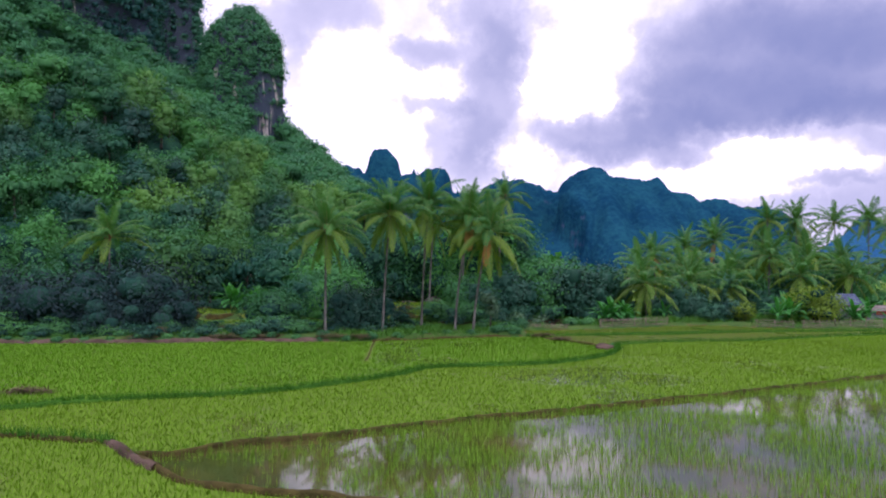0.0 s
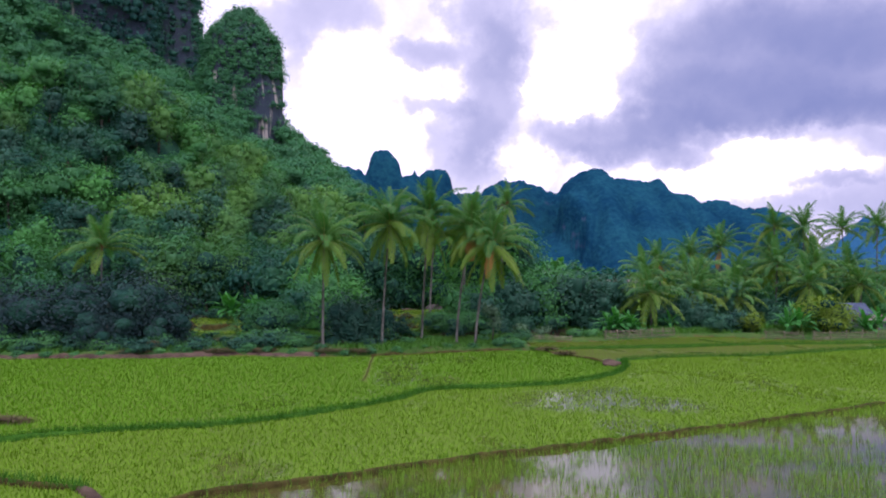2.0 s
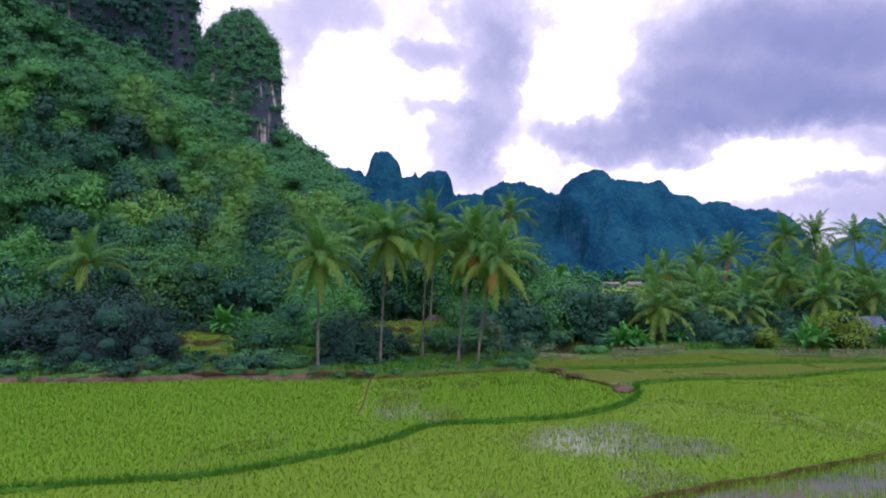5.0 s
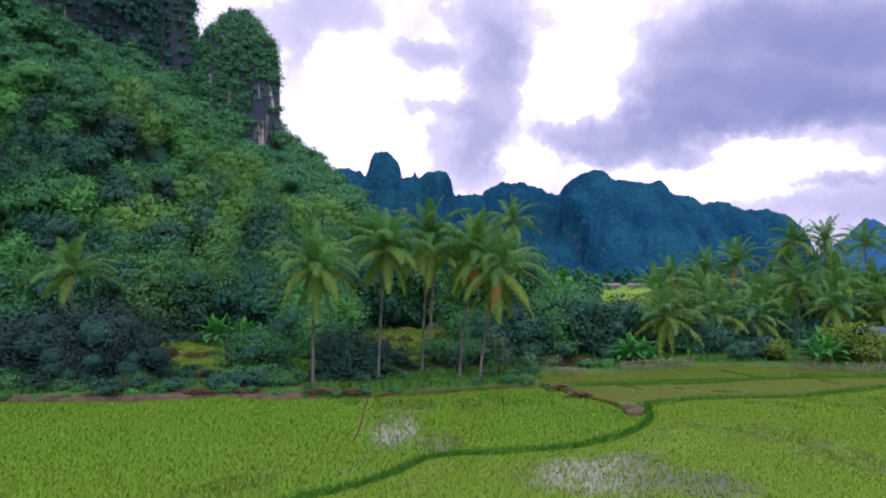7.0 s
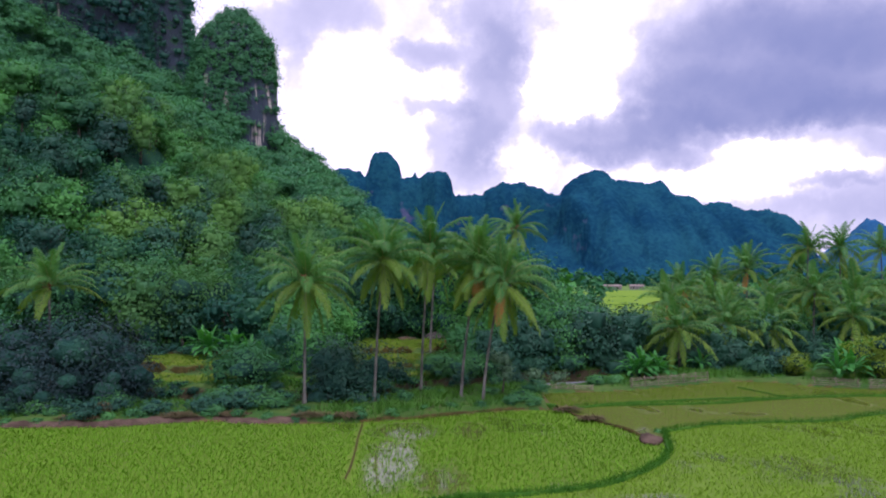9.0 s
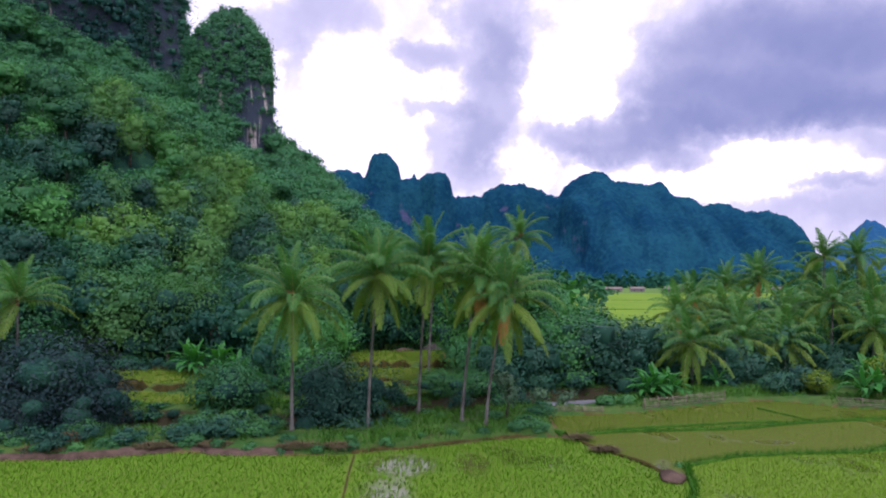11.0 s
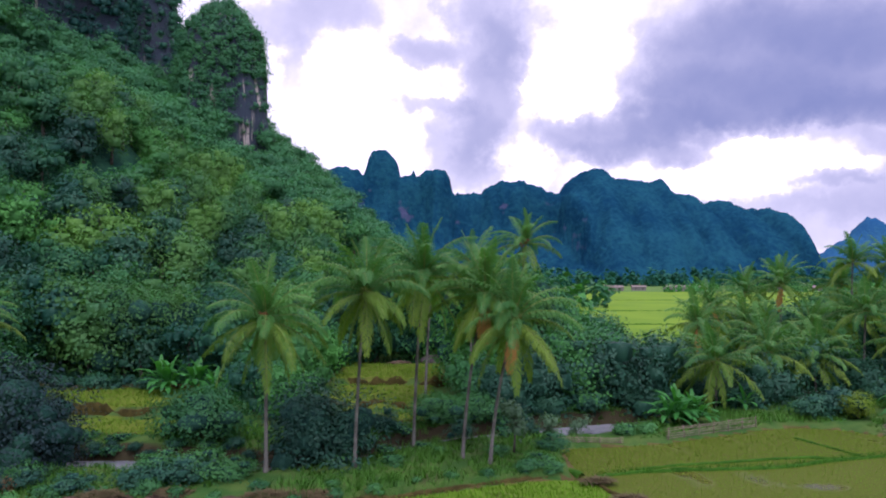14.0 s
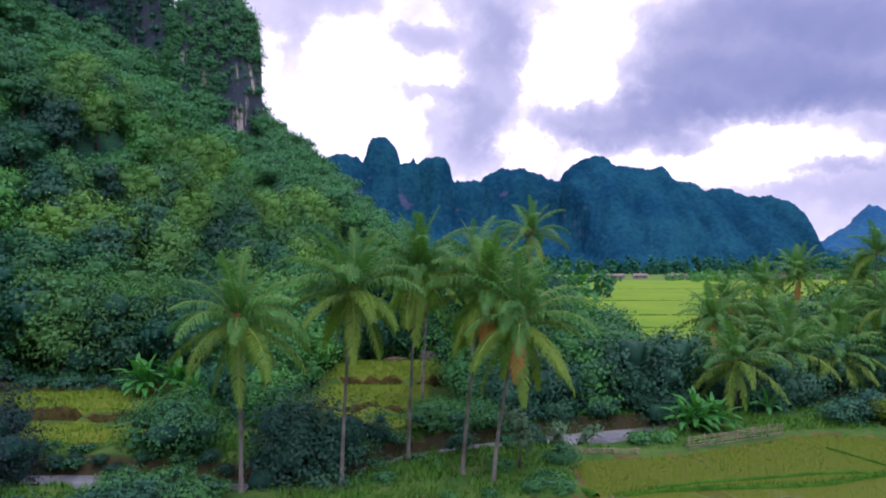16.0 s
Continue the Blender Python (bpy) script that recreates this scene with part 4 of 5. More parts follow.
def cliff_shrubs(rows, count, size, seed, bare):
    """Shrubs that cling to a tower, thick on its ledges and top, and leave the bare face free."""
    r = np.random.default_rng(seed)
    nz, na, _ = rows.shape
    c = rows.mean(1)
    out, soft = [], []
    tries = 0
    while len(out) < count * 2 and tries < count * 20:
        tries += 1
        k, a = int(r.integers(2, nz - 1)), int(r.integers(0, na))
        p = rows[k, a]
        if p[1] > c[k, 1] + 4 or p[0] < -172:
            continue
        if bare(p, k / nz, r):
            continue
        n = 60
        d = unit(r.normal(size=(n, 3)) + np.array([0, 0, 0.3]))
        outv = unit(p - c[k]) * r.uniform(-0.3, 1.1)
        R = size * (0.45 + 1.2 * r.uniform() ** 2)
        shape = np.array([R, R, R * r.uniform(0.5, 0.9)])
        P = p + outv + d * shape * r.uniform(0.35, 1.35, (n, 1))
        N = d + r.normal(size=(n, 3)) * 0.25 + np.array([0, 0, 0.35])
        hull = shells([p + outv], [0.5], r, shape, BLOCK)
        hull = (hull[0], hull[1][:, [0, 1, 2, 0, 2, 3]].reshape(-1, 3))
        spray = leaves(P, N, 0.3 * R ** 0.75 + 0.25, r, 0.3, 0.1, d + r.normal(size=(n, 3)) * 0.5 - np.array([0, 0, 0.5]))[0]
        out += [(spray.reshape(-1, 4, 3)[:, [1, 2, 3]].reshape(-1, 3), np.arange(3 * n).reshape(-1, 3)), hull]
        soft += [np.repeat(unit(unit(d + np.array([0, 0, 0.3])) * 0.55 + unit(p - c[k]) * 0.3 + unit(N) * 0.2), 3, 0), unit(hull[0] - p - outv)]
    V, F = join(out)
    return V, F, np.vstack(soft)


def pin_bare(p, f, r):
    face = -62.5 < p[0] + 0.1 * (p[2] - 60) < -48 and p[1] < 230
    return face and 0.05 < f < 0.66 and r.uniform() < 0.88


for rows, count, size, seed, bare, label in ((pin, 2100, 1.8, 4, pin_bare, "shrubs and small trees clinging to the pinnacle"),
                                             (big, 3000, 3.1, 5, lambda p, f, r: False, "dark forest clinging to the great tower")):
    V, F, soft = cliff_shrubs(rows, count, size, seed, bare)
    me = mesh_np("cliff_shrubs", V, F, M["forest_high"], smooth=True, normals=soft)
    tagged(new("cliff_shrubs", me), label, "shrubs", kind="stuff")


# ================= trees =================
def tree_kind(seed, h, rx, rz, lobes, count, size, mat, label, r=0.22, slim=0.45, flat=0.0, category="tree", group="", bark="bark", arms=4):
    """One tree: trunk with limbs, and a crown of separate leaves."""
    g = np.random.default_rng(seed)
    (V, F, inner, soft), heads = crown(g, rx, rz, h - rz * 1.12, lobes, count, size, flat, slim)
    ob = empty("tree", Matrix(), label, category, group)
    part("trunk", mesh_np("trunk", *limbs(g, h - rz * 0.95, r, heads, arms), M[bark], smooth=True), ob)
    # in dense crowns the inner shells take the painted shade colour
    part("crown", mesh_np("crown", V, F, [M[mat], M["crown_shade"]], inner & (count >= 3000), True, soft), ob)
    return ob


def plant(proto, places):
    """Set a tree or shrub at each place (x, y, scale, turn); the first is the one that was built."""
    for k, (x, y, s, turn) in enumerate(places):
        m = Matrix.LocRotScale((x, y, float(ground_z(x, y)) - 0.1), Euler((0, 0, turn)), (s, s, s))
        if k == 0:
            proto.matrix_basis = m
        else:
            # the scale of the first is already its own
            proto_scale = proto.scale.copy()
            copy_thing(proto, m @ Matrix.Diagonal((1 / proto_scale[0], 1 / proto_scale[1], 1 / proto_scale[2], 1)))


def slope_woods():
    g = np.random.default_rng(17)
    kinds = [
        tree_kind(101, 12, 4.8, 6.0, 15, 1900, 0.52, "forest", "green broadleaf tree in the wood on the slope", 0.25),
        tree_kind(102, 14, 4.4, 6.6, 15, 1900, 0.52, "forest", "tall green tree in the wood on the slope", 0.25),
        tree_kind(103, 11, 5.4, 5.0, 17, 1900, 0.52, "forest", "spreading green tree in the wood on the slope", 0.25, flat=0.3),
        tree_kind(104, 13, 4.6, 6.0, 14, 1900, 0.52, "slope_yellow", "yellow-green tree in the wood on the slope", 0.22),
        tree_kind(105, 12, 4.8, 6.0, 14, 1900, 0.52, "forest_dark", "dark green tree in the wood on the slope", 0.25),
    ]
    spots = []
    tries = 0
    while len(spots) < 680 and tries < 60000:
        tries += 1
        x, y = g.uniform(-190, 14), g.uniform(93, 262)
        h = float(hill_height(np.array(x), np.array(y)))
        if x < -0.80 * y + 4 and y > 60 and x < -0.82 * y:
            continue
        if h < 0.6 and not (x < -14 and y < 150) and not (y > 128 and x < 10 and y < 200):
            continue
        if ((x + 67) / 15) ** 2 + ((y - 226) / 15) ** 2 < 1 or ((x + 158) / 60) ** 2 + ((y - 262) / 40) ** 2 < 1:
            continue
        if ((x + 56) / 8) ** 2 + ((y - 207) / 11) ** 2 < 1:
            continue
        if -15 < x < 3 and y < 113:
            continue
        gap = 3.7 + 0.006 * y
        if any((x - a) ** 2 + (y - b) ** 2 < gap * gap for a, b in spots):
            continue
        spots.append((x, y))
    near = sorted(spots, key=lambda p: p[1])[:290]
    by = {k: [] for k in range(5)}
    for x, y in near:
        yellow = 0.5 if -0.46 * y < x < -0.15 * y and 108 < y < 200 else 0.1
        u = g.uniform()
        k = 3 if u < yellow else 4 if u < yellow + 0.18 else int(g.integers(0, 3))
        by[k].append((x, y, g.uniform(0.75, 1.2), g.uniform(0, 6.3)))
    for k, places in by.items():
        plant(kinds[k], places)
    rest, softs = [], []
    for x, y in [p for p in spots if p not in set(near)]:
        s = g.uniform(0.8, 1.15)
        (V, F, _, soft), _ = crown(g, 5.6 * s, 5.0 * s, 7 * s, 14, 1000, 0.74)
        softs.append(soft)
        rest.append((V + np.array([x, y, float(ground_z(x, y))]), F))
    me = mesh_np("woodland", *join(rest), M["forest_high"], None, True, np.vstack(softs))
    tagged(new("woodland", me), "dense green forest high on the limestone slope", "woods", kind="stuff")


slope_woods()

# ---- the belt of trees along the stream ----
G = "trees along the stream"
plant(tree_kind(201, 9, 3.9, 5.4, 17, 2990, 0.36, "forest_dark", "dense dark green tree behind the coconut palms", 0.2, group=G),
      [(9.5, 83.0, 1.05, 2.0), (14.6, 85.5, 1.2, 4.0), (19, 86, 1.1, 5.0), (5.2, 80.8, 0.85, 0.9), (24, 91, 1.1, 2.6),
       (-29.6, 66.4, 1.05, 3.3), (-44, 68, 1.1, 5.1), (33, 88, 0.95, 1.9), (46, 93, 1.0, 0.2), (29, 87, 0.85, 5.5), (38, 94, 1.0, 3.9)])
plant(tree_kind(210, 9, 3.9, 5.4, 20, 8500, 0.19, "forest_dark", "dense dark green tree among the coconut palms", 0.2, group=G), [(-8.8, 69.0, 1.22, 0.3)])
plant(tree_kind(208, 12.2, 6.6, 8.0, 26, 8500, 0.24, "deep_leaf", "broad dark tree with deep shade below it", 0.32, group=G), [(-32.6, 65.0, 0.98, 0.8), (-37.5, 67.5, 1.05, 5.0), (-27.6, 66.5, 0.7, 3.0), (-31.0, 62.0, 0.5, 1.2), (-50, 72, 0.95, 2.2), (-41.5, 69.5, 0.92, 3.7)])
plant(tree_kind(202, 11, 4.4, 6.4, 17, 2990, 0.40, "forest", "leafy green tree at the stream's far bank", 0.22, group=G),
      [(12.4, 85.4, 1.0, 0.6), (17, 90, 1.05, 2.2), (-44, 74, 1.0, 1.1), (-16, 92, 1.0, 3.0), (-21, 95, 1.1, 4.4), (6, 88, 0.9, 0.3), (23.5, 96, 0.8, 1.0), (-52, 70, 1.1, 1.4),
       (56, 100, 1.0, 2.0), (64, 101, 1.0, 4.0), (10, 96, 1.0, 5.0), (3.5, 97, 0.9, 2.0), (-17.5, 82, 0.72, 2.0), (-14.2, 79.5, 0.7, 4.0), (-17.5, 88, 0.9, 1.0), (-15, 97, 0.95, 5.0), (2.4, 83, 0.75, 0.4), (3.6, 90, 0.85, 1.4), (68, 108, 0.9, 1.0), (76, 106, 1.0, 2.0), (84, 112, 1.0, 3.0), (49, 108, 0.8, 1.3), (57, 114, 0.85, 2.3), (34, 107, 0.7, 0.6), (80, 98, 1.0, 2.8), (72, 95, 0.9, 0.1), (16, 108, 1.35, 0.4), (22, 113, 1.1, 1.4), (10, 112, 1.2, 2.4), (18, 100, 1.0, 3.4), (61, 120, 1.0, 1.0), (69, 121, 1.1, 2.0), (78, 124, 1.1, 3.0), (88, 120, 1.1, 4.0), (52, 118, 0.9, 5.0), (40, 119, 0.95, 0.7), (46, 122, 1.0, 1.7), (59, 126, 1.1, 2.7), (42, 121, 1.2, 0.9), (47.5, 120, 1.3, 1.9), (53, 125, 1.3, 2.9), (60, 129, 1.35, 3.9), (68, 131, 1.35, 4.9), (76, 134, 1.4, 5.9), (35, 108, 0.95, 0.2), (42, 106, 0.9, 1.2), (49, 104, 0.95, 2.2), (56, 107, 1.0, 3.2), (63, 106, 1.0, 4.2)])
plant(tree_kind(203, 16, 5.0, 8.6, 22, 6500, 0.29, "forest_yellow", "tall tree with yellow-green leaf clusters", 0.26, group=G),
      [(-36, 96, 1.08, 0.0), (-42.5, 98, 1.1, 1.5), (-30.5, 99, 0.95, 2.9), (-50, 94, 1.0, 4.1)])
plant(tree_kind(204, 14, 5.0, 8.0, 20, 6500, 0.3, "forest", "tall dense green tree behind the terraces", 0.26, group=G),
      [(-25, 98, 1.0, 0.0), (-47, 90, 1.05, 1.5), (-56, 88, 1.1, 2.9), (-64, 92, 1.1, 4.1), (-20, 104, 1.0, 1.9), (-28, 106, 1.1, 3.2), (-9.5, 114.5, 1.25, 0.7), (-4.4, 117, 1.3, 2.1), (1.4, 113.5, 1.25, 3.3), (6, 108, 1.1, 4.7), (-14, 111, 1.15, 5.6), (10.5, 104, 1.0, 1.2), (4.6, 93, 1.4, 2.6), (9.6, 94, 1.3, 0.9)])
plant(tree_kind(205, 9.2, 6.6, 2.8, 16, 3000, 0.36, "forest_yellow", "wide umbrella-shaped olive-green tree", 0.3, flat=0.5, group=G),
      [(71, 133, 1.5, 0.0), (62, 122, 1.25, 2.0)])
plant(tree_kind(206, 5.8, 3.4, 3.4, 12, 3400, 0.24, "yellow_leaf", "bright yellow-green small tree beside the hut", 0.15, group=G),
      [(44.5, 79, 1.0, 0.0), (37, 81, 0.55, 2.0)])
plant(tree_kind(207, 5.4, 1.3, 2.2, 8, 420, 0.30, "grey_leaf", "slender tree with pale grey-green leaves", 0.07, group=G),
      [(4.9, 69.2, 1.0, 0.0), (8.6, 76.2, 0.9, 2.0), (11.0, 76.8, 0.8, 4.0)])

plant(tree_kind(209, 13.5, 2.4, 3.6, 9, 150, 0.5, "forest_yellow", "slender tree with bare pale branches and few leaves", 0.16, group=G, bark="pale_bark", arms=8), [(-33.5, 105, 1.0, 0.3), (-31.6, 107, 0.9, 2.0), (-46.5, 229, 0.95, 1.0), (-43.5, 226, 0.8, 3.0)])


def shrub_kind(seed, r, h, count, size, mat, label, slim=0.45):
    g = np.random.default_rng(seed)
    (V, F, inner, soft), heads = crown(g, r, h * 0.62, h * 0.38, 12, count, size, 0.1, slim)
    ob = empty("shrub", Matrix(), label, "shrub", "shrubs on the banks")
    stems = join([tube(spline([(0.1 * k, 0.05 * k, 0), *[tuple(q) for q in (hd * 0.5, hd)]], 1.0), 0.03, 4) for k, hd in enumerate(heads[:4])])
    part("stem", mesh_np("stem", *stems, M["bark"], smooth=True), ob)
    # inner shells are coloured as the shade within the shrub
    part("foliage", mesh_np("foliage", V, F, [M[mat], M["crown_shade"]], inner, True, soft), ob)
    return ob


plant(shrub_kind(301, 3.4, 4.6, 5200, 0.165, "shrub", "big round bluish-green shrub by the stream"), [(-18.4, 73.4, 1.35, 0.0), (-0.6, 78.6, 0.85, 1.0), (2.4, 79.4, 0.85, 3.0)])
plant(shrub_kind(302, 1.5, 3.0, 1600, 0.18, "forest_dark", "dark round bush beyond the palms"), [(-5.1, 74.4, 1.0, 0.0), (-7.9, 75.6, 0.7, 2.0), (1.2, 73.0, 0.8, 1.0), (6.5, 74.5, 0.8, 4.0)])
plant(shrub_kind(303, 2.4, 2.3, 2900, 0.19, "shrub", "low spreading green bush on the bank"),
      [(-15.2, 64.2, 1.05, 0.0), (-18.6, 64.4, 0.95, 1.2), (-13.4, 62.8, 0.8, 2.5), (-26.5, 62.6, 0.8, 1.9), (-31, 61.2, 0.9, 3.3), (-36, 61.6, 1.0, 4.6),
       (-9.8, 67.4, 0.6, 2.2), (6.6, 66.2, 0.6, 5.1), (-41.5, 61.6, 1.3, 0.9), (8.2, 70.4, 0.7, 3.9), (-47, 62, 1.3, 2.9),])
plant(shrub_kind(304, 1.0, 0.9, 800, 0.2, "shrub", "small leafy weed clump on the bank"),
      [(-17.5, 60.9, 1.0, 0.0), (-11, 61.2, 0.8, 1.0), (-6.8, 62, 0.7, 2.0), (-23.6, 60.4, 0.9, 3.0), (-29.4, 60.0, 0.9, 4.0), (5.2, 65.0, 1.0, 5.0), (7.2, 65.4, 0.9, 0.5), (-3.4, 66.4, 0.9, 1.5),
       (-7.5, 68.4, 1.0, 2.5), (14.4, 75.2, 1.3, 3.5), (16.3, 75.6, 1.2, 4.5), (14.6, 56.9, 0.55, 5.5), (4, 69, 1.0, 1.1), (-0.4, 69.6, 0.8, 2.1), (-33.5, 60.4, 0.8, 3.1), (-38, 60.2, 1, 4.1),
       *[(x, float(edge_y(x)) + 0.9 + 0.5 * math.sin(x * 3), 0.45 + 0.3 * abs(math.sin(x * 1.7)), x) for x in np.arange(-41, 6, 2.3)]])
plant(shrub_kind(305, 0.9, 1.6, 500, 0.2, "red_leaf", "bush with dry rust-brown leaves"), [(-25.9, 60.6, 0.9, 0.0), (22.6, 83.5, 1.2, 2.0)])
plant(shrub_kind(306, 2.2, 3.0, 1700, 0.25, "forest_dark", "dark undergrowth between the trunks"),
      [(x, float(river_y(x)) + dy, s, x * 1.7) for x, dy, s in ((9, 4.2, 1.0), (13, 4.8, 1.0), (17, 4.2, 1.0), (21, 3.2, 1.0), (25, 3.0, 1.1), (29, 3.5, 1.0), (33, 2.8, 1.1), (37, 3.5, 1.0), (42, 2.5, 1.1),
                                                                *[(k * 1.55, 2.5 + 0.3 * math.sin(k * 2.3), 0.36 + 0.1 * math.sin(k * 1.7)) for k in range(-25, -3)], (47, 3.0, 1.1), (52, 1.5, 1.0), (-31, 22.5, 1.0), (-36, 23, 1.2), (-26, 23.5, 1.1), (-41, 22.6, 1.1), (5.5, 4, 1.0))])


def undergrowth(proto, n, x0, x1, y0, y1, seed, ok, lo=0.7, hi=1.2, gap=1.8):
    """More of one shrub, scattered over a stretch of the plan."""
    g = np.random.default_rng(seed)
    got = []
    for _ in range(n * 30):
        x, y = g.uniform(x0, x1), g.uniform(y0, y1)
        _, on = terrace(np.array(x), np.array(y))
        if on > 0 or abs(y - float(river_y(x))) < 2.0 or y < float(edge_y(x)) + 1.2 or not ok(x, y) or any((x - a) ** 2 + (y - b) ** 2 < gap * gap for a, b, _, _ in got):
            continue
        got.append((x, y, g.uniform(lo, hi), g.uniform(0, 6.3)))
        if len(got) >= n:
            break
    plant(proto, got)


undergrowth(shrub_kind(311, 2.1, 2.2, 1100, 0.23, "forest_dark", "tangled dark green shrub on the bank"), 34, -60, -12.5, 59.5, 67.5, 5, lambda x, y: not (-13.5 < x < -10) and not (-28 < x < -19 and y > 62.5), 0.6, 1.05, 1.7)
undergrowth(shrub_kind(312, 2.4, 3.4, 900, 0.3, "forest_dark", "dark shrub under the trees"), 38, -66, -14, 90.5, 101, 6, lambda x, y: True, 0.7, 1.2, 1.9)
undergrowth(shrub_kind(313, 2.4, 3.6, 900, 0.3, "forest_dark", "dark shrub in the grove"), 42, 4, 76, 80, 104, 7, lambda x, y: y > river_y(x) + 2 and not (51 < x < 63 and 82 < y < 93), 0.8, 1.35, 2.2)
undergrowth(shrub_kind(314, 2.2, 3.0, 900, 0.3, "forest_dark", "leafy shrub in the grove"), 26, 18, 76, 79, 112, 8, lambda x, y: y > edge_y(x) + 2 and not (51 < x < 63 and 80 < y < 93), 0.8, 1.3, 2.2)
undergrowth(shrub_kind(315, 1.2, 1.1, 300, 0.2, "shrub", "small weed clump at the water's edge"), 44, -58, 24, 66, 86, 9, lambda x, y: abs(y - river_y(x)) < 3.8 and not 7 < x < 17, 0.6, 1.2, 0.9)

# ================= palms =================
def frond_mesh(seed, length, up, bend, mat, pairs=50, leaf=1.15, hang=0.6, width=0.04):
    """A feathered palm leaf that leaves the crown along +y at an angle and arches over; leaflets hang from both sides."""
    g = np.random.default_rng(seed)
    n = 15
    s = np.linspace(0, 1, n)
    ang = np.radians(up - bend * s ** 1.35)
    st = length / (n - 1)
    y, z = np.concatenate([[0], np.cumsum(np.cos(ang[:-1]) * st)]), np.concatenate([[0], np.cumsum(np.sin(ang[:-1]) * st)])
    sway = 0.25 * g.normal() * s ** 2
    rach = np.column_stack([sway, y, z])
    pieces = [tube(rach, np.linspace(0.055, 0.008, n), 4, cap=False)]
    nr = len(pieces[0][1])
    q = np.linspace(0.10, 0.99, pairs)
    base = np.stack([np.interp(q, s, rach[:, k]) for k in range(3)], 1)
    tang = unit(np.stack([np.interp(q, s, np.gradient(rach[:, k])) for k in range(3)], 1))
    for side in (-1, 1):
        ll = leaf * (0.35 + 0.65 * np.sin(np.pi * np.clip(q * 0.9 + 0.12, 0, 1))) * g.uniform(0.8, 1.15, pairs)
        out = np.zeros((pairs, 3))
        out[:, 0] = side
        d1 = unit(out * 0.8 + tang * 0.62 + np.array([0, 0, -0.12]) + g.normal(size=(pairs, 3)) * 0.14)
        d2 = unit(d1 + np.array([0, 0, -1.0]) * hang * g.uniform(0.7, 1.4, (pairs, 1)))
        wv = unit(np.cross(d1, np.cross(tang, d1)) * 1.0) * width
        m = base + d1 * ll[:, None] * 0.45
        tp = m + d2 * ll[:, None] * 0.55
        V = np.stack([base - wv * 0.5, base + wv * 0.5, m + wv, m - wv, tp], 1).reshape(-1, 3)
        k = np.arange(pairs)[:, None] * 5
        F = np.vstack([k + np.array([[0, 1, 2, 3]]), k + np.array([[3, 2, 4, 4]])])
        pieces.append((V, F))
    V, F = join(pieces)
    # the tips are triangles
    me = bpy.data.meshes.new("frond")
    me.from_pydata([tuple(v) for v in V.tolist()], [], [tuple(dict.fromkeys(f)) for f in F.tolist()])
    me.materials.append(M["rib"])
    me.materials.append(M[mat])
    idx = np.ones(len(F), np.int32)
    idx[:nr] = 0
    me.polygons.foreach_set("material_index", idx)
    me.update()
    return me


def frond_set(pairs, width):
    def f(seed, length, up, bend, mat, **k):
        return frond_mesh(seed, length, up, bend, mat, k.get("pairs", pairs), k.get("leaf", 1.05), k.get("hang", 0.6), width)
    return {
        "young": [f(1, 4.4, 84, 28, "frond", hang=0.3, leaf=0.85), f(2, 4.6, 74, 46, "frond", hang=0.45, leaf=0.95)],
        "high": [f(3, 5.0, 64, 76, "frond", hang=0.8), f(4, 5.0, 52, 84, "frond", hang=0.95)],
        "side": [f(5, 5.1, 36, 92, "frond", hang=1.3), f(6, 5.0, 20, 84, "frond", hang=1.4)],
        "low": [f(7, 5.2, 4, 72, "frond_old", hang=1.6), f(8, 5.0, -14, 58, "frond_old", hang=1.3)],
        "hang": [f(9, 5.0, -36, 42, "frond_old", hang=0.8, leaf=0.9), f(10, 4.8, -56, 26, "frond_old", hang=0.6, leaf=0.8)],
        "dead": [f(11, 3.6, -50, 36, "frond_dead", hang=0.6, leaf=0.75), f(12, 3.4, -64, 22, "frond_dead", hang=0.5, leaf=0.7)],
    }


FINE, PLAIN = frond_set(88, 0.024), frond_set(40, 0.05)


def nut_mesh(mat):
    bm = bmesh.new()
    bmesh.ops.create_icosphere(bm, subdivisions=1, radius=0.13)
    for v in bm.verts:
        v.co.z *= 1.25
        v.co *= 1 + 0.08 * math.sin(v.co.x * 60)
    me = bpy.data.meshes.new("coconut")
    bm.to_mesh(me)
    bm.free()
    me.materials.append(mat)
    return me


NUTS = [nut_mesh(M["husk"]), nut_mesh(M["husk_green"])]


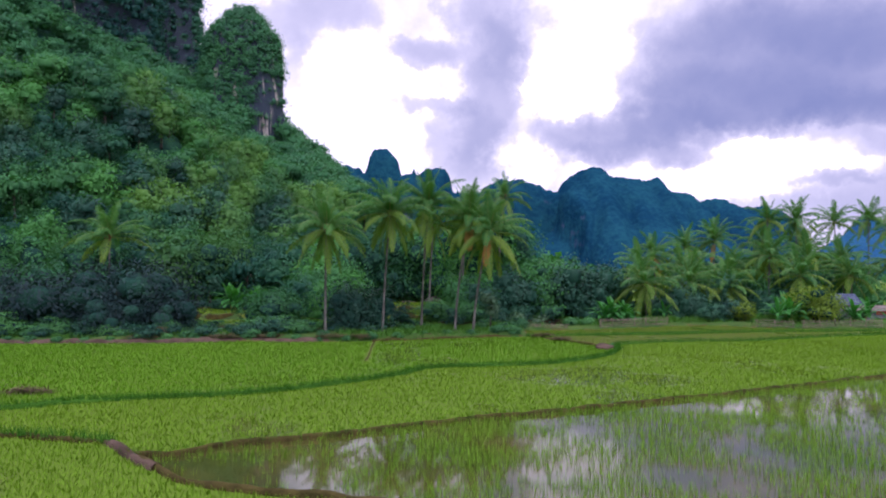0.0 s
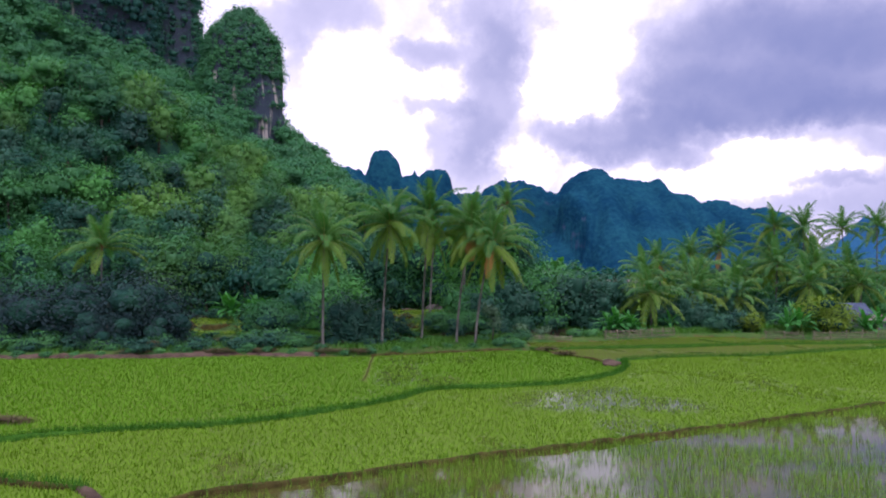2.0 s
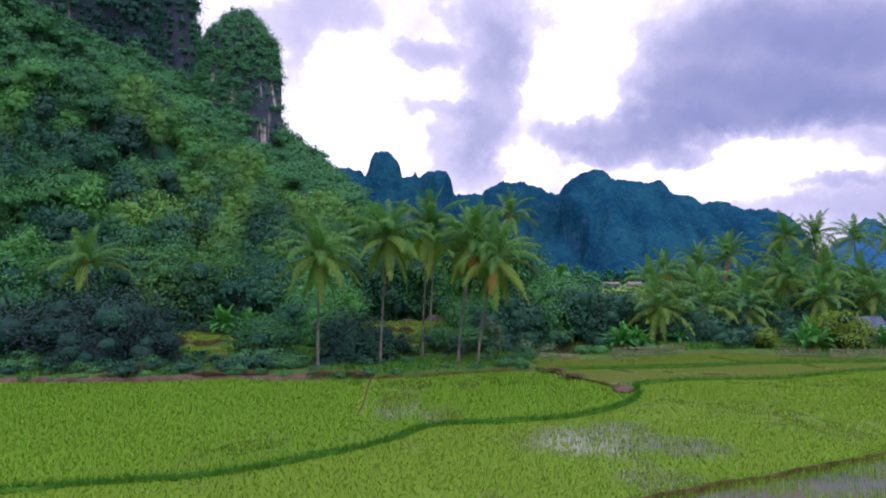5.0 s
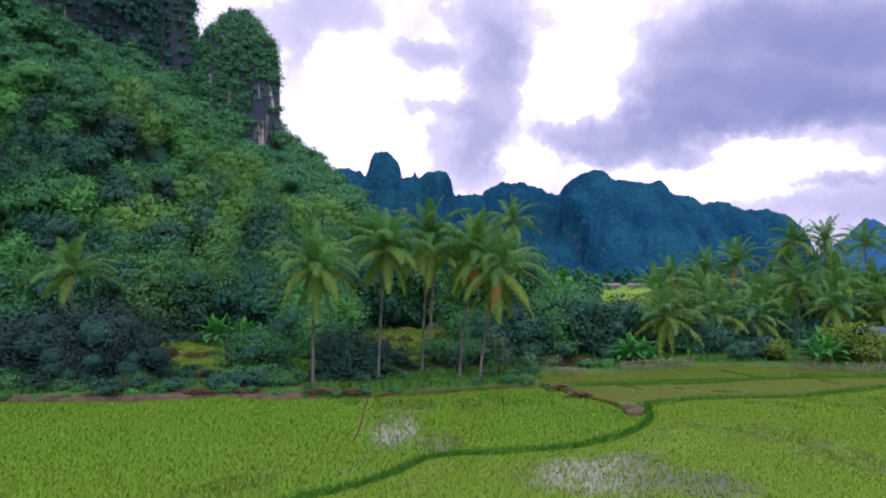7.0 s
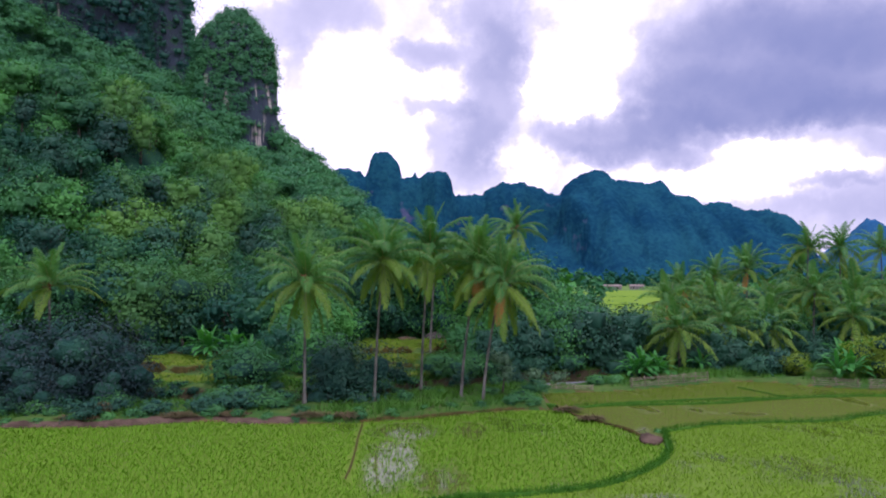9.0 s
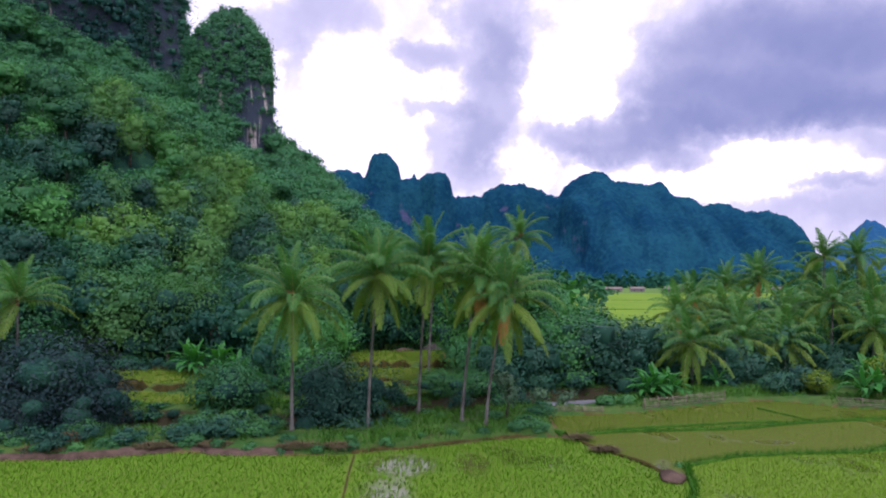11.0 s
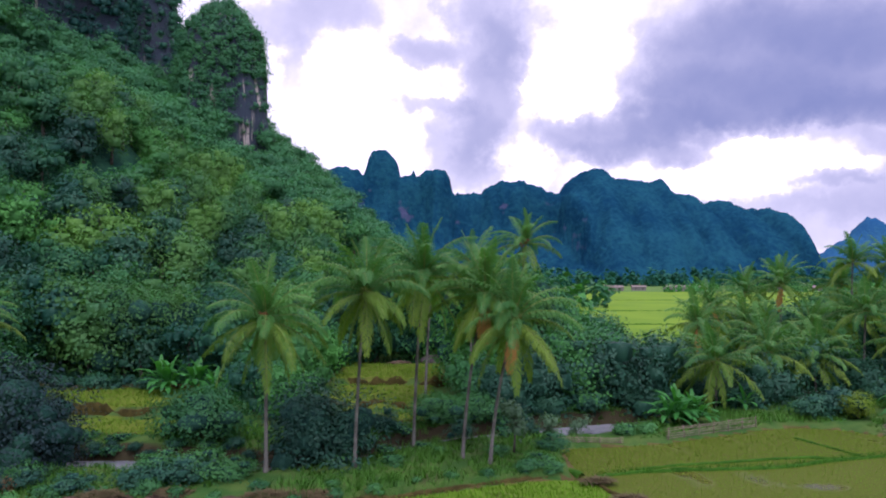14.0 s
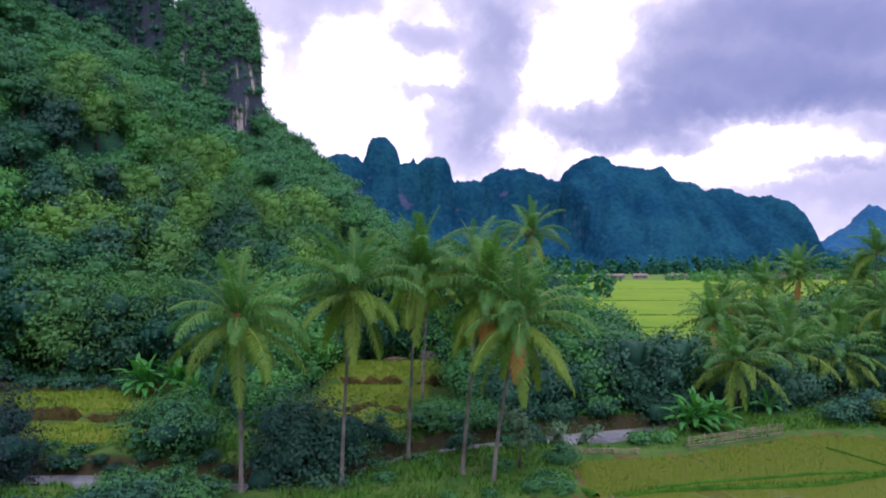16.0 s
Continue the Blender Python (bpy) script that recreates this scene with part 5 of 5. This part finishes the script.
def palm(base, head, seed, label, group, scale=1.0, counts=(3, 6, 7, 5, 4), dead=0, nuts=6, ripe=True, radius=0.125, sag=0.0, fronds=None):
    """A coconut palm: ringed leaning trunk, its leaves one by one, nuts under them."""
    g = np.random.default_rng(seed)
    bx, by = base
    bz = float(ground_z(bx, by)) - 0.1
    ob = empty("coconut_palm", pose(bx, by, bz), label, "palm tree", group)
    hx, hy, hz = head[0] - bx, head[1] - by, head[2] - bz
    path = spline([(0, 0, 0), (hx * 0.18, hy * 0.18, hz * 0.3), (hx * 0.55, hy * 0.55, hz * 0.68), (hx, hy, hz)], 0.28)
    f = np.linspace(0, 1, len(path))
    rad = radius * (1.0 - 0.35 * f) + radius * 0.75 * np.exp(-f * 26) + 0.012 * (np.arange(len(path)) % 2)
    rad[-3:] *= (1.25, 1.35, 0.9)
    part("trunk", mesh_np("trunk", *tube(path, rad, 9), M["palm_bark"], smooth=False), ob)
    turn = g.uniform(0, 6.28)
    for kind, n in zip(("young", "high", "side", "low", "hang"), counts):
        for k in range(n):
            a = turn + k * 6.2832 / max(n, 1) + g.normal() * 0.22
            me = (fronds or FINE)[kind][k % 2]
            s = scale * g.uniform(0.88, 1.08)
            tilt = g.normal() * 0.09 - sag
            part("frond", me, ob, m=Matrix.LocRotScale((hx, hy, hz - 0.12), Euler((tilt, g.normal() * 0.12, a)), (s, s, s)))
        turn += 0.9
    for k in range(dead):
        a = math.pi + g.normal() * 0.5
        part("frond", (fronds or FINE)["dead"][k % 2], ob, "dead orange-brown hanging leaf", Matrix.LocRotScale((hx, hy, hz - 0.3), Euler((0, 0, a)), (scale, scale, scale)))
    for k in range(nuts):
        a = g.uniform(0, 6.28)
        if ripe:
            a, d, dz = -1.57 + g.normal() * 0.7, g.uniform(0.35, 0.65), g.uniform(-0.35, 0.4)
        else:
            d, dz = 0.3, -0.15 - g.uniform(0, 0.55)
        part("coconut", NUTS[0 if ripe else 1], ob, m=pose(hx + d * math.cos(a), hy + d * math.sin(a), hz + dz))
    return ob


PG = "palms on the bank"
palm((-11.5, 64.2), (-11.15, 62.4, 10.5), 11, "coconut palm with orange nut bunches and drooping yellowed leaves", PG, 0.95, (5, 8, 9, 7, 6), 0, 16, True)
palm((-6.05, 65.9), (-5.15, 64.0, 12.1), 12, "coconut palm with a slender dark trunk and hanging leaves", PG, 0.95, (5, 8, 9, 7, 6), 0, 8, False, 0.115)
palm((-2.35, 70.9), (-1.5, 67.6, 13.2), 13, "tall coconut palm with a straight pale trunk", PG, 0.95, (5, 8, 8, 5, 3), 0, 4, False, 0.115)
palm((1.2, 67.7), (2.7, 67.0, 11.9), 14, "coconut palm with dead orange leaves below its crown", PG, 0.95, (5, 8, 8, 6, 4), 3, 5, False, 0.115)
palm((3.0, 66.2), (4.6, 65.0, 10.3), 15, "leaning coconut palm with a full crown", PG, 0.98, (5, 8, 9, 7, 5), 1, 6, False, 0.12)
palm((2.4, 86), (3.0, 85.4, 14.0), 16, "coconut palm standing beyond the stream", PG, 1.0)
palm((7.2, 88.4), (8.1, 87.2, 16.4), 17, "tall coconut palm standing beyond the stream", PG, 0.85, (4, 5, 6, 4, 3))
palm((-1.8, 82.5), (-1.2, 82, 12.2), 18, "coconut palm standing beyond the stream", PG, 0.95)
palm((-35.0, 69.0), (-34.7, 68.2, 10.0), 19, "coconut palm growing through a dark tree", PG, 0.88, (4, 6, 7, 4, 0))
RG = "palms behind the fence"
for k, (hx, hy, hz, s, cnt) in enumerate([
        (26.3, 85.7, 5.0, 1.05, (3, 5, 7, 6, 5)), (29.4, 98, 7.6, 1.0, (4, 6, 7, 5, 2)), (34, 91, 5.0, 1.0, (4, 6, 7, 5, 3)), (38, 105, 7.6, 1.0, (4, 6, 7, 5, 2)), (41.3, 112, 10.8, 1.0, (4, 6, 7, 4, 2)),
        (46.4, 112, 12.0, 1.05, (6, 7, 7, 4, 2)), (40, 93, 4.6, 1.0, (4, 6, 7, 5, 3)), (43.6, 100, 7.2, 1.0, (4, 6, 7, 5, 3)), (48.2, 96.9, 9.0, 1.0, (4, 6, 8, 4, 2)), (54.5, 112, 12.0, 1.0, (4, 6, 7, 5, 2)),
        (50, 92, 6.0, 1.0, (4, 6, 7, 5, 3)), (56, 101, 9.0, 1.0, (4, 6, 7, 5, 3)), (60, 109, 10.6, 1.0, (4, 6, 7, 5, 3)), (33.5, 104, 9.4, 0.95, (4, 6, 7, 4, 2)), (37, 98, 6.4, 1.0, (4, 6, 7, 5, 3)),
        (65.7, 110, 15.0, 0.95, (4, 6, 6, 4, 1)), (72.8, 112, 15.6, 0.95, (4, 6, 6, 4, 1)), (78.4, 115, 14.2, 0.95, (4, 6, 6, 4, 1)), (52, 106, 8, 1.0, (4, 6, 7, 5, 2)),
        (52.5, 106, 15.0, 0.95, (4, 6, 6, 4, 2)), (57.1, 106, 15.0, 0.95, (4, 6, 6, 4, 2)), (62, 102, 8.4, 1.0, (4, 5, 7, 5, 2)), (67.6, 98.6, 8.2, 1.0, (4, 5, 7, 5, 2)), (59, 95, 6.0, 1.0, (4, 6, 7, 5, 2))]):
    bx, by = hx + 0.35 + 0.3 * math.sin(k * 2.2), hy + 0.8
    palm((bx, by), (hx, hy, hz), 40 + k, "coconut palm in the grove behind the fence" if hz < 14 else "tall slender coconut palm above the grove", RG, s, cnt, 1 if k in (1, 5, 13) else 0, 4, False, 0.13, fronds=PLAIN)


# ================= bananas =================
def banana_leaf(seed, length, up, bend, width):
    g = np.random.default_rng(seed)
    n = 9
    s = np.linspace(0, 1, n)
    ang = np.radians(up - bend * s ** 1.5)
    st = length / (n - 1)
    y, z = np.concatenate([[0], np.cumsum(np.cos(ang[:-1]) * st)]), np.concatenate([[0], np.cumsum(np.sin(ang[:-1]) * st)])
    w = width * np.sin(np.pi * np.clip((s - 0.1) / 0.92, 0.02, 1)) ** 0.6
    cols = []
    for k in (-1, -0.5, 0, 0.5, 1):
        dz = 0.10 * abs(k) * w / width * 0.9 - 0.28 * w * k * k + 0.03 * g.normal(size=n) * abs(k)
        cols.append(np.column_stack([w * k, y + 0.04 * g.normal(size=n) * abs(k), z + dz]))
    V = np.stack(cols, 1).reshape(-1, 3)
    return mesh_np("leaf", V, grid_faces(5, n), M["banana"], smooth=True)


BANANA = [banana_leaf(1, 2.5, 80, 50, 0.2), banana_leaf(2, 2.8, 64, 80, 0.25), banana_leaf(3, 2.7, 46, 90, 0.25), banana_leaf(4, 2.4, 26, 80, 0.23)]


def banana(x, y, stems, seed, s=1.0):
    g = np.random.default_rng(seed)
    ob = empty("banana_plant", pose(x, y, float(ground_z(x, y)) - 0.05), "clump of banana plants with broad bright green leaves", "banana plant", "banana plants")
    for k in range(stems):
        ox, oy, h = g.normal() * 0.55 * (k > 0), g.normal() * 0.4 * (k > 0), s * g.uniform(0.5, 1.2)
        path = spline([(ox, oy, 0), (ox * 1.2, oy * 1.2, h * 0.5), (ox * 1.5, oy * 1.4, h)], 0.3)
        part("stem", mesh_np("stem", *tube(path, np.linspace(0.13, 0.07, len(path)), 7), M["rib"], smooth=True), ob)
        for j in range(13):
            a = j * 2.4 + g.normal() * 0.3
            part("leaf", BANANA[min(3, (j + 1) // 3)], ob, m=Matrix.LocRotScale((ox * 1.5, oy * 1.4, h - 0.05), Euler((g.normal() * 0.1, 0, a)), (s, s, s)))


for x, y, n, sd, s in ((20.2, 78.8, 4, 1, 1.0), (21.8, 79.8, 2, 7, 0.9), (-27.5, 88, 3, 2, 1.15), (-25.6, 89, 2, 3, 1.1), (41, 77.5, 3, 4, 1.0), (49.5, 79.5, 3, 5, 1.0), (43.5, 83, 3, 6, 1.1), (47, 86, 3, 8, 1.2), (28, 83.5, 1, 9, 0.8), (-22.5, 86.5, 2, 10, 1.1)):
    banana(x, y, n, sd, s)


# ================= fences, hut, litter =================
def fence(x0, y0, x1, y1, rails, top, label, seed):
    """A bamboo fence: posts and uneven horizontal poles."""
    g = np.random.default_rng(seed)
    ob = empty("fence", pose(x0, y0, float(ground_z(x0, y0))), label, "fence", "bamboo fences")
    L = math.hypot(x1 - x0, y1 - y0)
    ux, uy = (x1 - x0) / L, (y1 - y0) / L
    n = max(2, int(L / 1.6))
    gz = float(ground_z(x0, y0))
    for k in range(n + 1):
        d = L * k / n
        z = float(ground_z(x0 + ux * d, y0 + uy * d)) - gz
        part("post", mesh_np("post", *tube([(ux * d, uy * d, z - 0.25), (ux * d + g.normal() * 0.02, uy * d, z + top * 0.5), (ux * d + g.normal() * 0.05, uy * d, z + top + 0.08)], (0.034, 0.032, 0.03), 6), M["bamboo"], smooth=True), ob)
    z1 = float(ground_z(x1, y1)) - gz
    for k in range(rails):
        h = top * (k + 0.6) / rails
        pts = [(ux * d - uy * 0.05, uy * d + ux * 0.05, z1 * d / L + h + g.normal() * 0.03) for d in np.linspace(-0.25, L + 0.25, 6)]
        part("rail", mesh_np("rail", *tube(spline(pts, 0.7), 0.026, 6), M["bamboo"], smooth=True), ob)


fence(17.7, 74.1, 26.6, 78.3, 5, 0.95, "weathered bamboo rail fence along the paddy", 1)
fence(8.6, 72.6, 13.6, 73.0, 3, 0.45, "low broken bamboo fence by the stream", 2)
fence(36.2, 76.0, 39.6, 74.6, 4, 0.8, "leaning bamboo fence at the paddy's end", 3)
fence(40.6, 74.2, 50, 75.2, 5, 0.9, "bamboo rail fence in front of the hut", 4)


def corrugated(w, l, t, mat):
    """A corrugated sheet, w across the ridges and l down the slope."""
    n = int(w / 0.07)
    x = np.linspace(0, w, n)
    z = 0.018 * np.cos(np.arange(n) * np.pi)
    a, b = np.column_stack([x, np.zeros(n), z]), np.column_stack([x, np.full(n, l), z])
    V = np.vstack([a, b, a - (0, 0, t), b - (0, 0, t)])
    i = np.arange(n - 1)
    top = np.stack([i, i + 1, n + i + 1, n + i], -1)
    bot = np.stack([2 * n + i, 3 * n + i, 3 * n + i + 1, 2 * n + i + 1], -1)
    e0 = np.stack([i, 2 * n + i, 2 * n + i + 1, i + 1], -1)
    e1 = np.stack([n + i, n + i + 1, 3 * n + i + 1, 3 * n + i], -1)
    return mesh_np("roof", V, np.vstack([top, bot, e0, e1]), mat)


def hut():
    ob = empty("hut", pose(51.2, 85.2, float(ground_z(51.2, 85.2)), 0, 0, 6), "small plank hut, blue-grey metal roof and rusty lean-to", "hut")
    part("wall", mesh_np("wall", *box(0.1, 2.9, 0.0, 2.8, -0.2, 2.1), M["plank"]), ob)
    part("wall", mesh_np("wall", *box(2.95, 9.5, -1.2, 2.4, -0.2, 1.15), M["plank"]), ob)
    for k in range(11):
        part("plank", mesh_np("plank", *box(0.11 + k * 0.25, 0.34 + k * 0.25, -0.03, -0.003, -0.1, 2.08), M["plank"]), ob)
    for k in range(26):
        part("plank", mesh_np("plank", *box(2.97 + k * 0.25, 3.2 + k * 0.25, -1.23, -1.203, -0.1, 0.62 if 4 < k < 16 else 1.12), M["plank"]), ob)
    part("board", mesh_np("board", *box(4.2, 6.9, -1.25, -1.203, 0.64, 1.12), M["red_paint"]), ob, "red painted board under the lean-to roof")
    # dark panels on the solid wall, coloured as the shade indoors
    part("door", mesh_np("door", *box(1.6, 2.4, -0.06, -0.033, -0.05, 1.8), M["dark"]), ob, "dark panel for the shade in the doorway")
    part("window", mesh_np("window", *box(0.5, 1.1, -0.06, -0.033, 1.0, 1.6), M["dark"]), ob)
    for x in (0.1, 2.84):
        V = np.array([(x, 0, 2.1), (x, 2.8, 2.1), (x, 1.4, 3.25), (x + 0.06, 0, 2.1), (x + 0.06, 2.8, 2.1), (x + 0.06, 1.4, 3.25)])
        part("gable", mesh_np("gable", V, np.array([(0, 2, 1), (3, 4, 5)]), M["dark_metal"]), ob, "dark blue-grey gable")
    slope = math.atan2(1.15, 1.4)
    part("roof", corrugated(3.5, 2.2, 0.01, M["roof_metal"]), ob, m=Matrix.Translation((-0.25, -0.3, 1.9)) @ Matrix.Rotation(slope, 4, "X"))
    part("roof", corrugated(3.5, 2.2, 0.01, M["roof_metal"]), ob, m=Matrix.Translation((3.25, 3.1, 1.9)) @ Matrix.Rotation(math.pi, 4, "Z") @ Matrix.Rotation(slope, 4, "X"))
    part("roof", corrugated(9.6, 3.9, 0.012, M["roof_rust"]), ob, "rusty grey lean-to roof", Matrix.Translation((0.6, -1.7, 1.16)) @ Matrix.Rotation(math.radians(8), 4, "X"))
    for x in (0.8, 2.6):
        part("post", mesh_np("post", *tube([(x, -1.5, -0.2), (x, -1.5, 1.15)], 0.05, 6), M["bamboo"]), ob)


hut()


def straw_heap(x, y, r, z, label="heap of dry straw on the dyke"):
    g = np.random.default_rng(int(abs(x) * 100))
    n = 240
    a, d = g.uniform(0, 6.28, n), np.sqrt(g.uniform(0, 1, n))
    P = np.column_stack([np.cos(a) * d * r * 1.5, np.sin(a) * d * r * 0.7, (1 - d ** 2) * r * 0.35 * g.uniform(0.2, 1, n)])
    u = g.normal(size=(n, 3)) * (1, 0.4, 0.15)
    u = unit(u) * 0.35
    s = np.cross(u, (0, 0, 1)) * 0.07
    V = np.stack([P - u - s, P - u + s, P + u + s, P + u - s], 1).reshape(-1, 3)
    ob = new("straw_pile", mesh_np("straw_pile", V, np.arange(4 * n).reshape(-1, 4), M["straw"]))
    ob.location = (x, y, z)
    tagged(ob, label, "straw heap")


for x, y, r, z in ((-7.6, 60.2, 0.9, 0.42), (-10.2, 60.2, 1.0, 0.4), (-21.1, 33.6, 0.9, 0.02), (10.7, 60.2, 0.7, 0.2), (-16, 60.6, 0.9, 0.4), (-20, 60.2, 0.9, 0.4), (-27, 59.2, 1.1, 0.4), (9.6, 63.4, 0.7, 0.25)):
    straw_heap(x, y, r, z)


def lump(name, x, y, z, r, seed, mat, label, category, squash=0.6):
    g = random.Random(seed)
    bm = bmesh.new()
    bmesh.ops.create_icosphere(bm, subdivisions=3, radius=1)
    o = Vector((g.uniform(0, 50), g.uniform(0, 50), g.uniform(0, 50)))
    for v in bm.verts:
        k = 1 + 0.35 * noise.noise(v.co * 1.3 + o) + 0.14 * noise.noise(v.co * 3.4 + o)
        v.co = Vector((v.co.x * r[0], v.co.y * r[1], v.co.z * r[2])) * k
    me = bpy.data.meshes.new(name)
    bm.to_mesh(me)
    bm.free()
    me.materials.append(mat)
    for p in me.polygons:
        p.use_smooth = True
    ob = new(name, me)
    ob.location = (x, y, z)
    tagged(ob, label, category)


lump("earth_mound", 13.2, 54.2, 0.05, (0.75, 1.2, 0.32), 1, M["pale_soil"], "bare brown earth mound at the bend of the dyke", "earth mound")
lump("boulder", -1.6, 110.5, 1.4, (1.6, 1.2, 1.0), 3, M["boulder"], "dark grey boulder above the terraces", "boulder")
lump("boulder", -6, 109.6, 1.3, (1.5, 0.8, 0.6), 4, M["pale_soil"], "pale pinkish rock at the terrace edge", "boulder")
for k in range(26):
    x = -34 + k * 1.25 + 0.5 * math.sin(k * 2.1)
    side = -1 if k % 3 else 1
    y = float(river_y(x)) + side * (1.9 + 0.35 * math.sin(k * 3.3))
    s = 0.22 + 0.16 * abs(math.sin(k * 1.9))
    lump("stone", x, y, float(ground_z(x, y)) + s * 0.1, (s * 1.3, s, s * 0.7), 20 + k, M["boulder"], "grey-brown stone on the stream bank", "stone")

# ================= far plain =================
def far_bank(x0, x1, y, w, h, seed):
    n = int((x1 - x0) / 3)
    g = np.random.default_rng(seed)
    out = []
    for k in range(n):
        x = x0 + (x1 - x0) * k / n + g.normal()
        c = g.uniform(0.6, 1.3)
        d = unit(g.normal(size=(26, 3)))
        P = np.array([x, y + g.normal() * w, h * 0.5 * c]) + d * np.array([3.4, 3.0, h * 0.5 * c])
        out.append(leaves(P, d + np.array([0, 0, 0.6]), h * 0.26, g, 0.55))
    return join(out)


for x0, x1, y, w, h, sd, mat, lab in ((60, 900, 880, 26, 20, 1, "far_tree", "distant line of dark trees across the plain"), (40, 130, 505, 6, 6, 2, "forest", "distant green thicket beside the fields"),
                                      (20, 72, 300, 14, 12, 3, "forest", "distant green trees beside the fields"), (180, 420, 560, 20, 8, 4, "forest", "distant green trees at the edge of the fields"),
                                      (12, 30, 150, 12, 9, 5, "forest", "green trees at the near end of the plain")):
    tagged(new("treeline", mesh_np("treeline", *far_bank(x0, x1, y, w, h, sd), M[mat])), lab, "treeline", kind="stuff")


def field_bank(x0, y0, x1, y1):
    p = np.linspace((x0, y0), (x1, y1), 60)
    p[:, 1] += 1.5 * vnoise(p[:, 0] / 9, p[:, 0] * 0, 3)
    dyke([tuple(q) for q in p[::6]], 0.6, 0.5, M["dyke_turf"], "grassy bank between distant fields", int(y0))


for y in (141, 163, 196, 262, 370):
    field_bank(18 + y * 0.05, y, 60 + y * 0.7, y + 6)


def far_house(x, y, w, h, turn):
    ob = empty("house", pose(x, y, 0.2, 0, 0, turn), "small distant house with a pale wall and low roof", "house", "houses on the plain")
    part("wall", mesh_np("wall", *box(-w / 2, w / 2, -3, 3, 0, h), M["white_wall"]), ob)
    V = np.array([(-w / 2 - 0.5, -3.6, h), (w / 2 + 0.5, -3.6, h), (w / 2 + 0.5, 0, h + 1.8), (-w / 2 - 0.5, 0, h + 1.8), (-w / 2 - 0.5, 3.6, h), (w / 2 + 0.5, 3.6, h)])
    part("roof", mesh_np("roof", V, np.array([(0, 1, 2, 3), (3, 2, 5, 4)]), M["roof_rust"]), ob)
    for k in range(2):
        part("window", mesh_np("window", *box(-w / 4 + k * w / 2 - 0.6, -w / 4 + k * w / 2 + 0.6, -3.06, -3.005, 1.0, 2.2), M["dark"]), ob)


for x, y, w, h, a in ((150, 600, 16, 3, 5), (175, 610, 12, 3, -8), (200, 590, 18, 3.4, 3), (225, 605, 14, 3, 10), (262, 600, 16, 3.2, -4), (300, 612, 13, 3, 6), (330, 600, 12, 3, 0)):
    far_house(x, y, w, h, a)
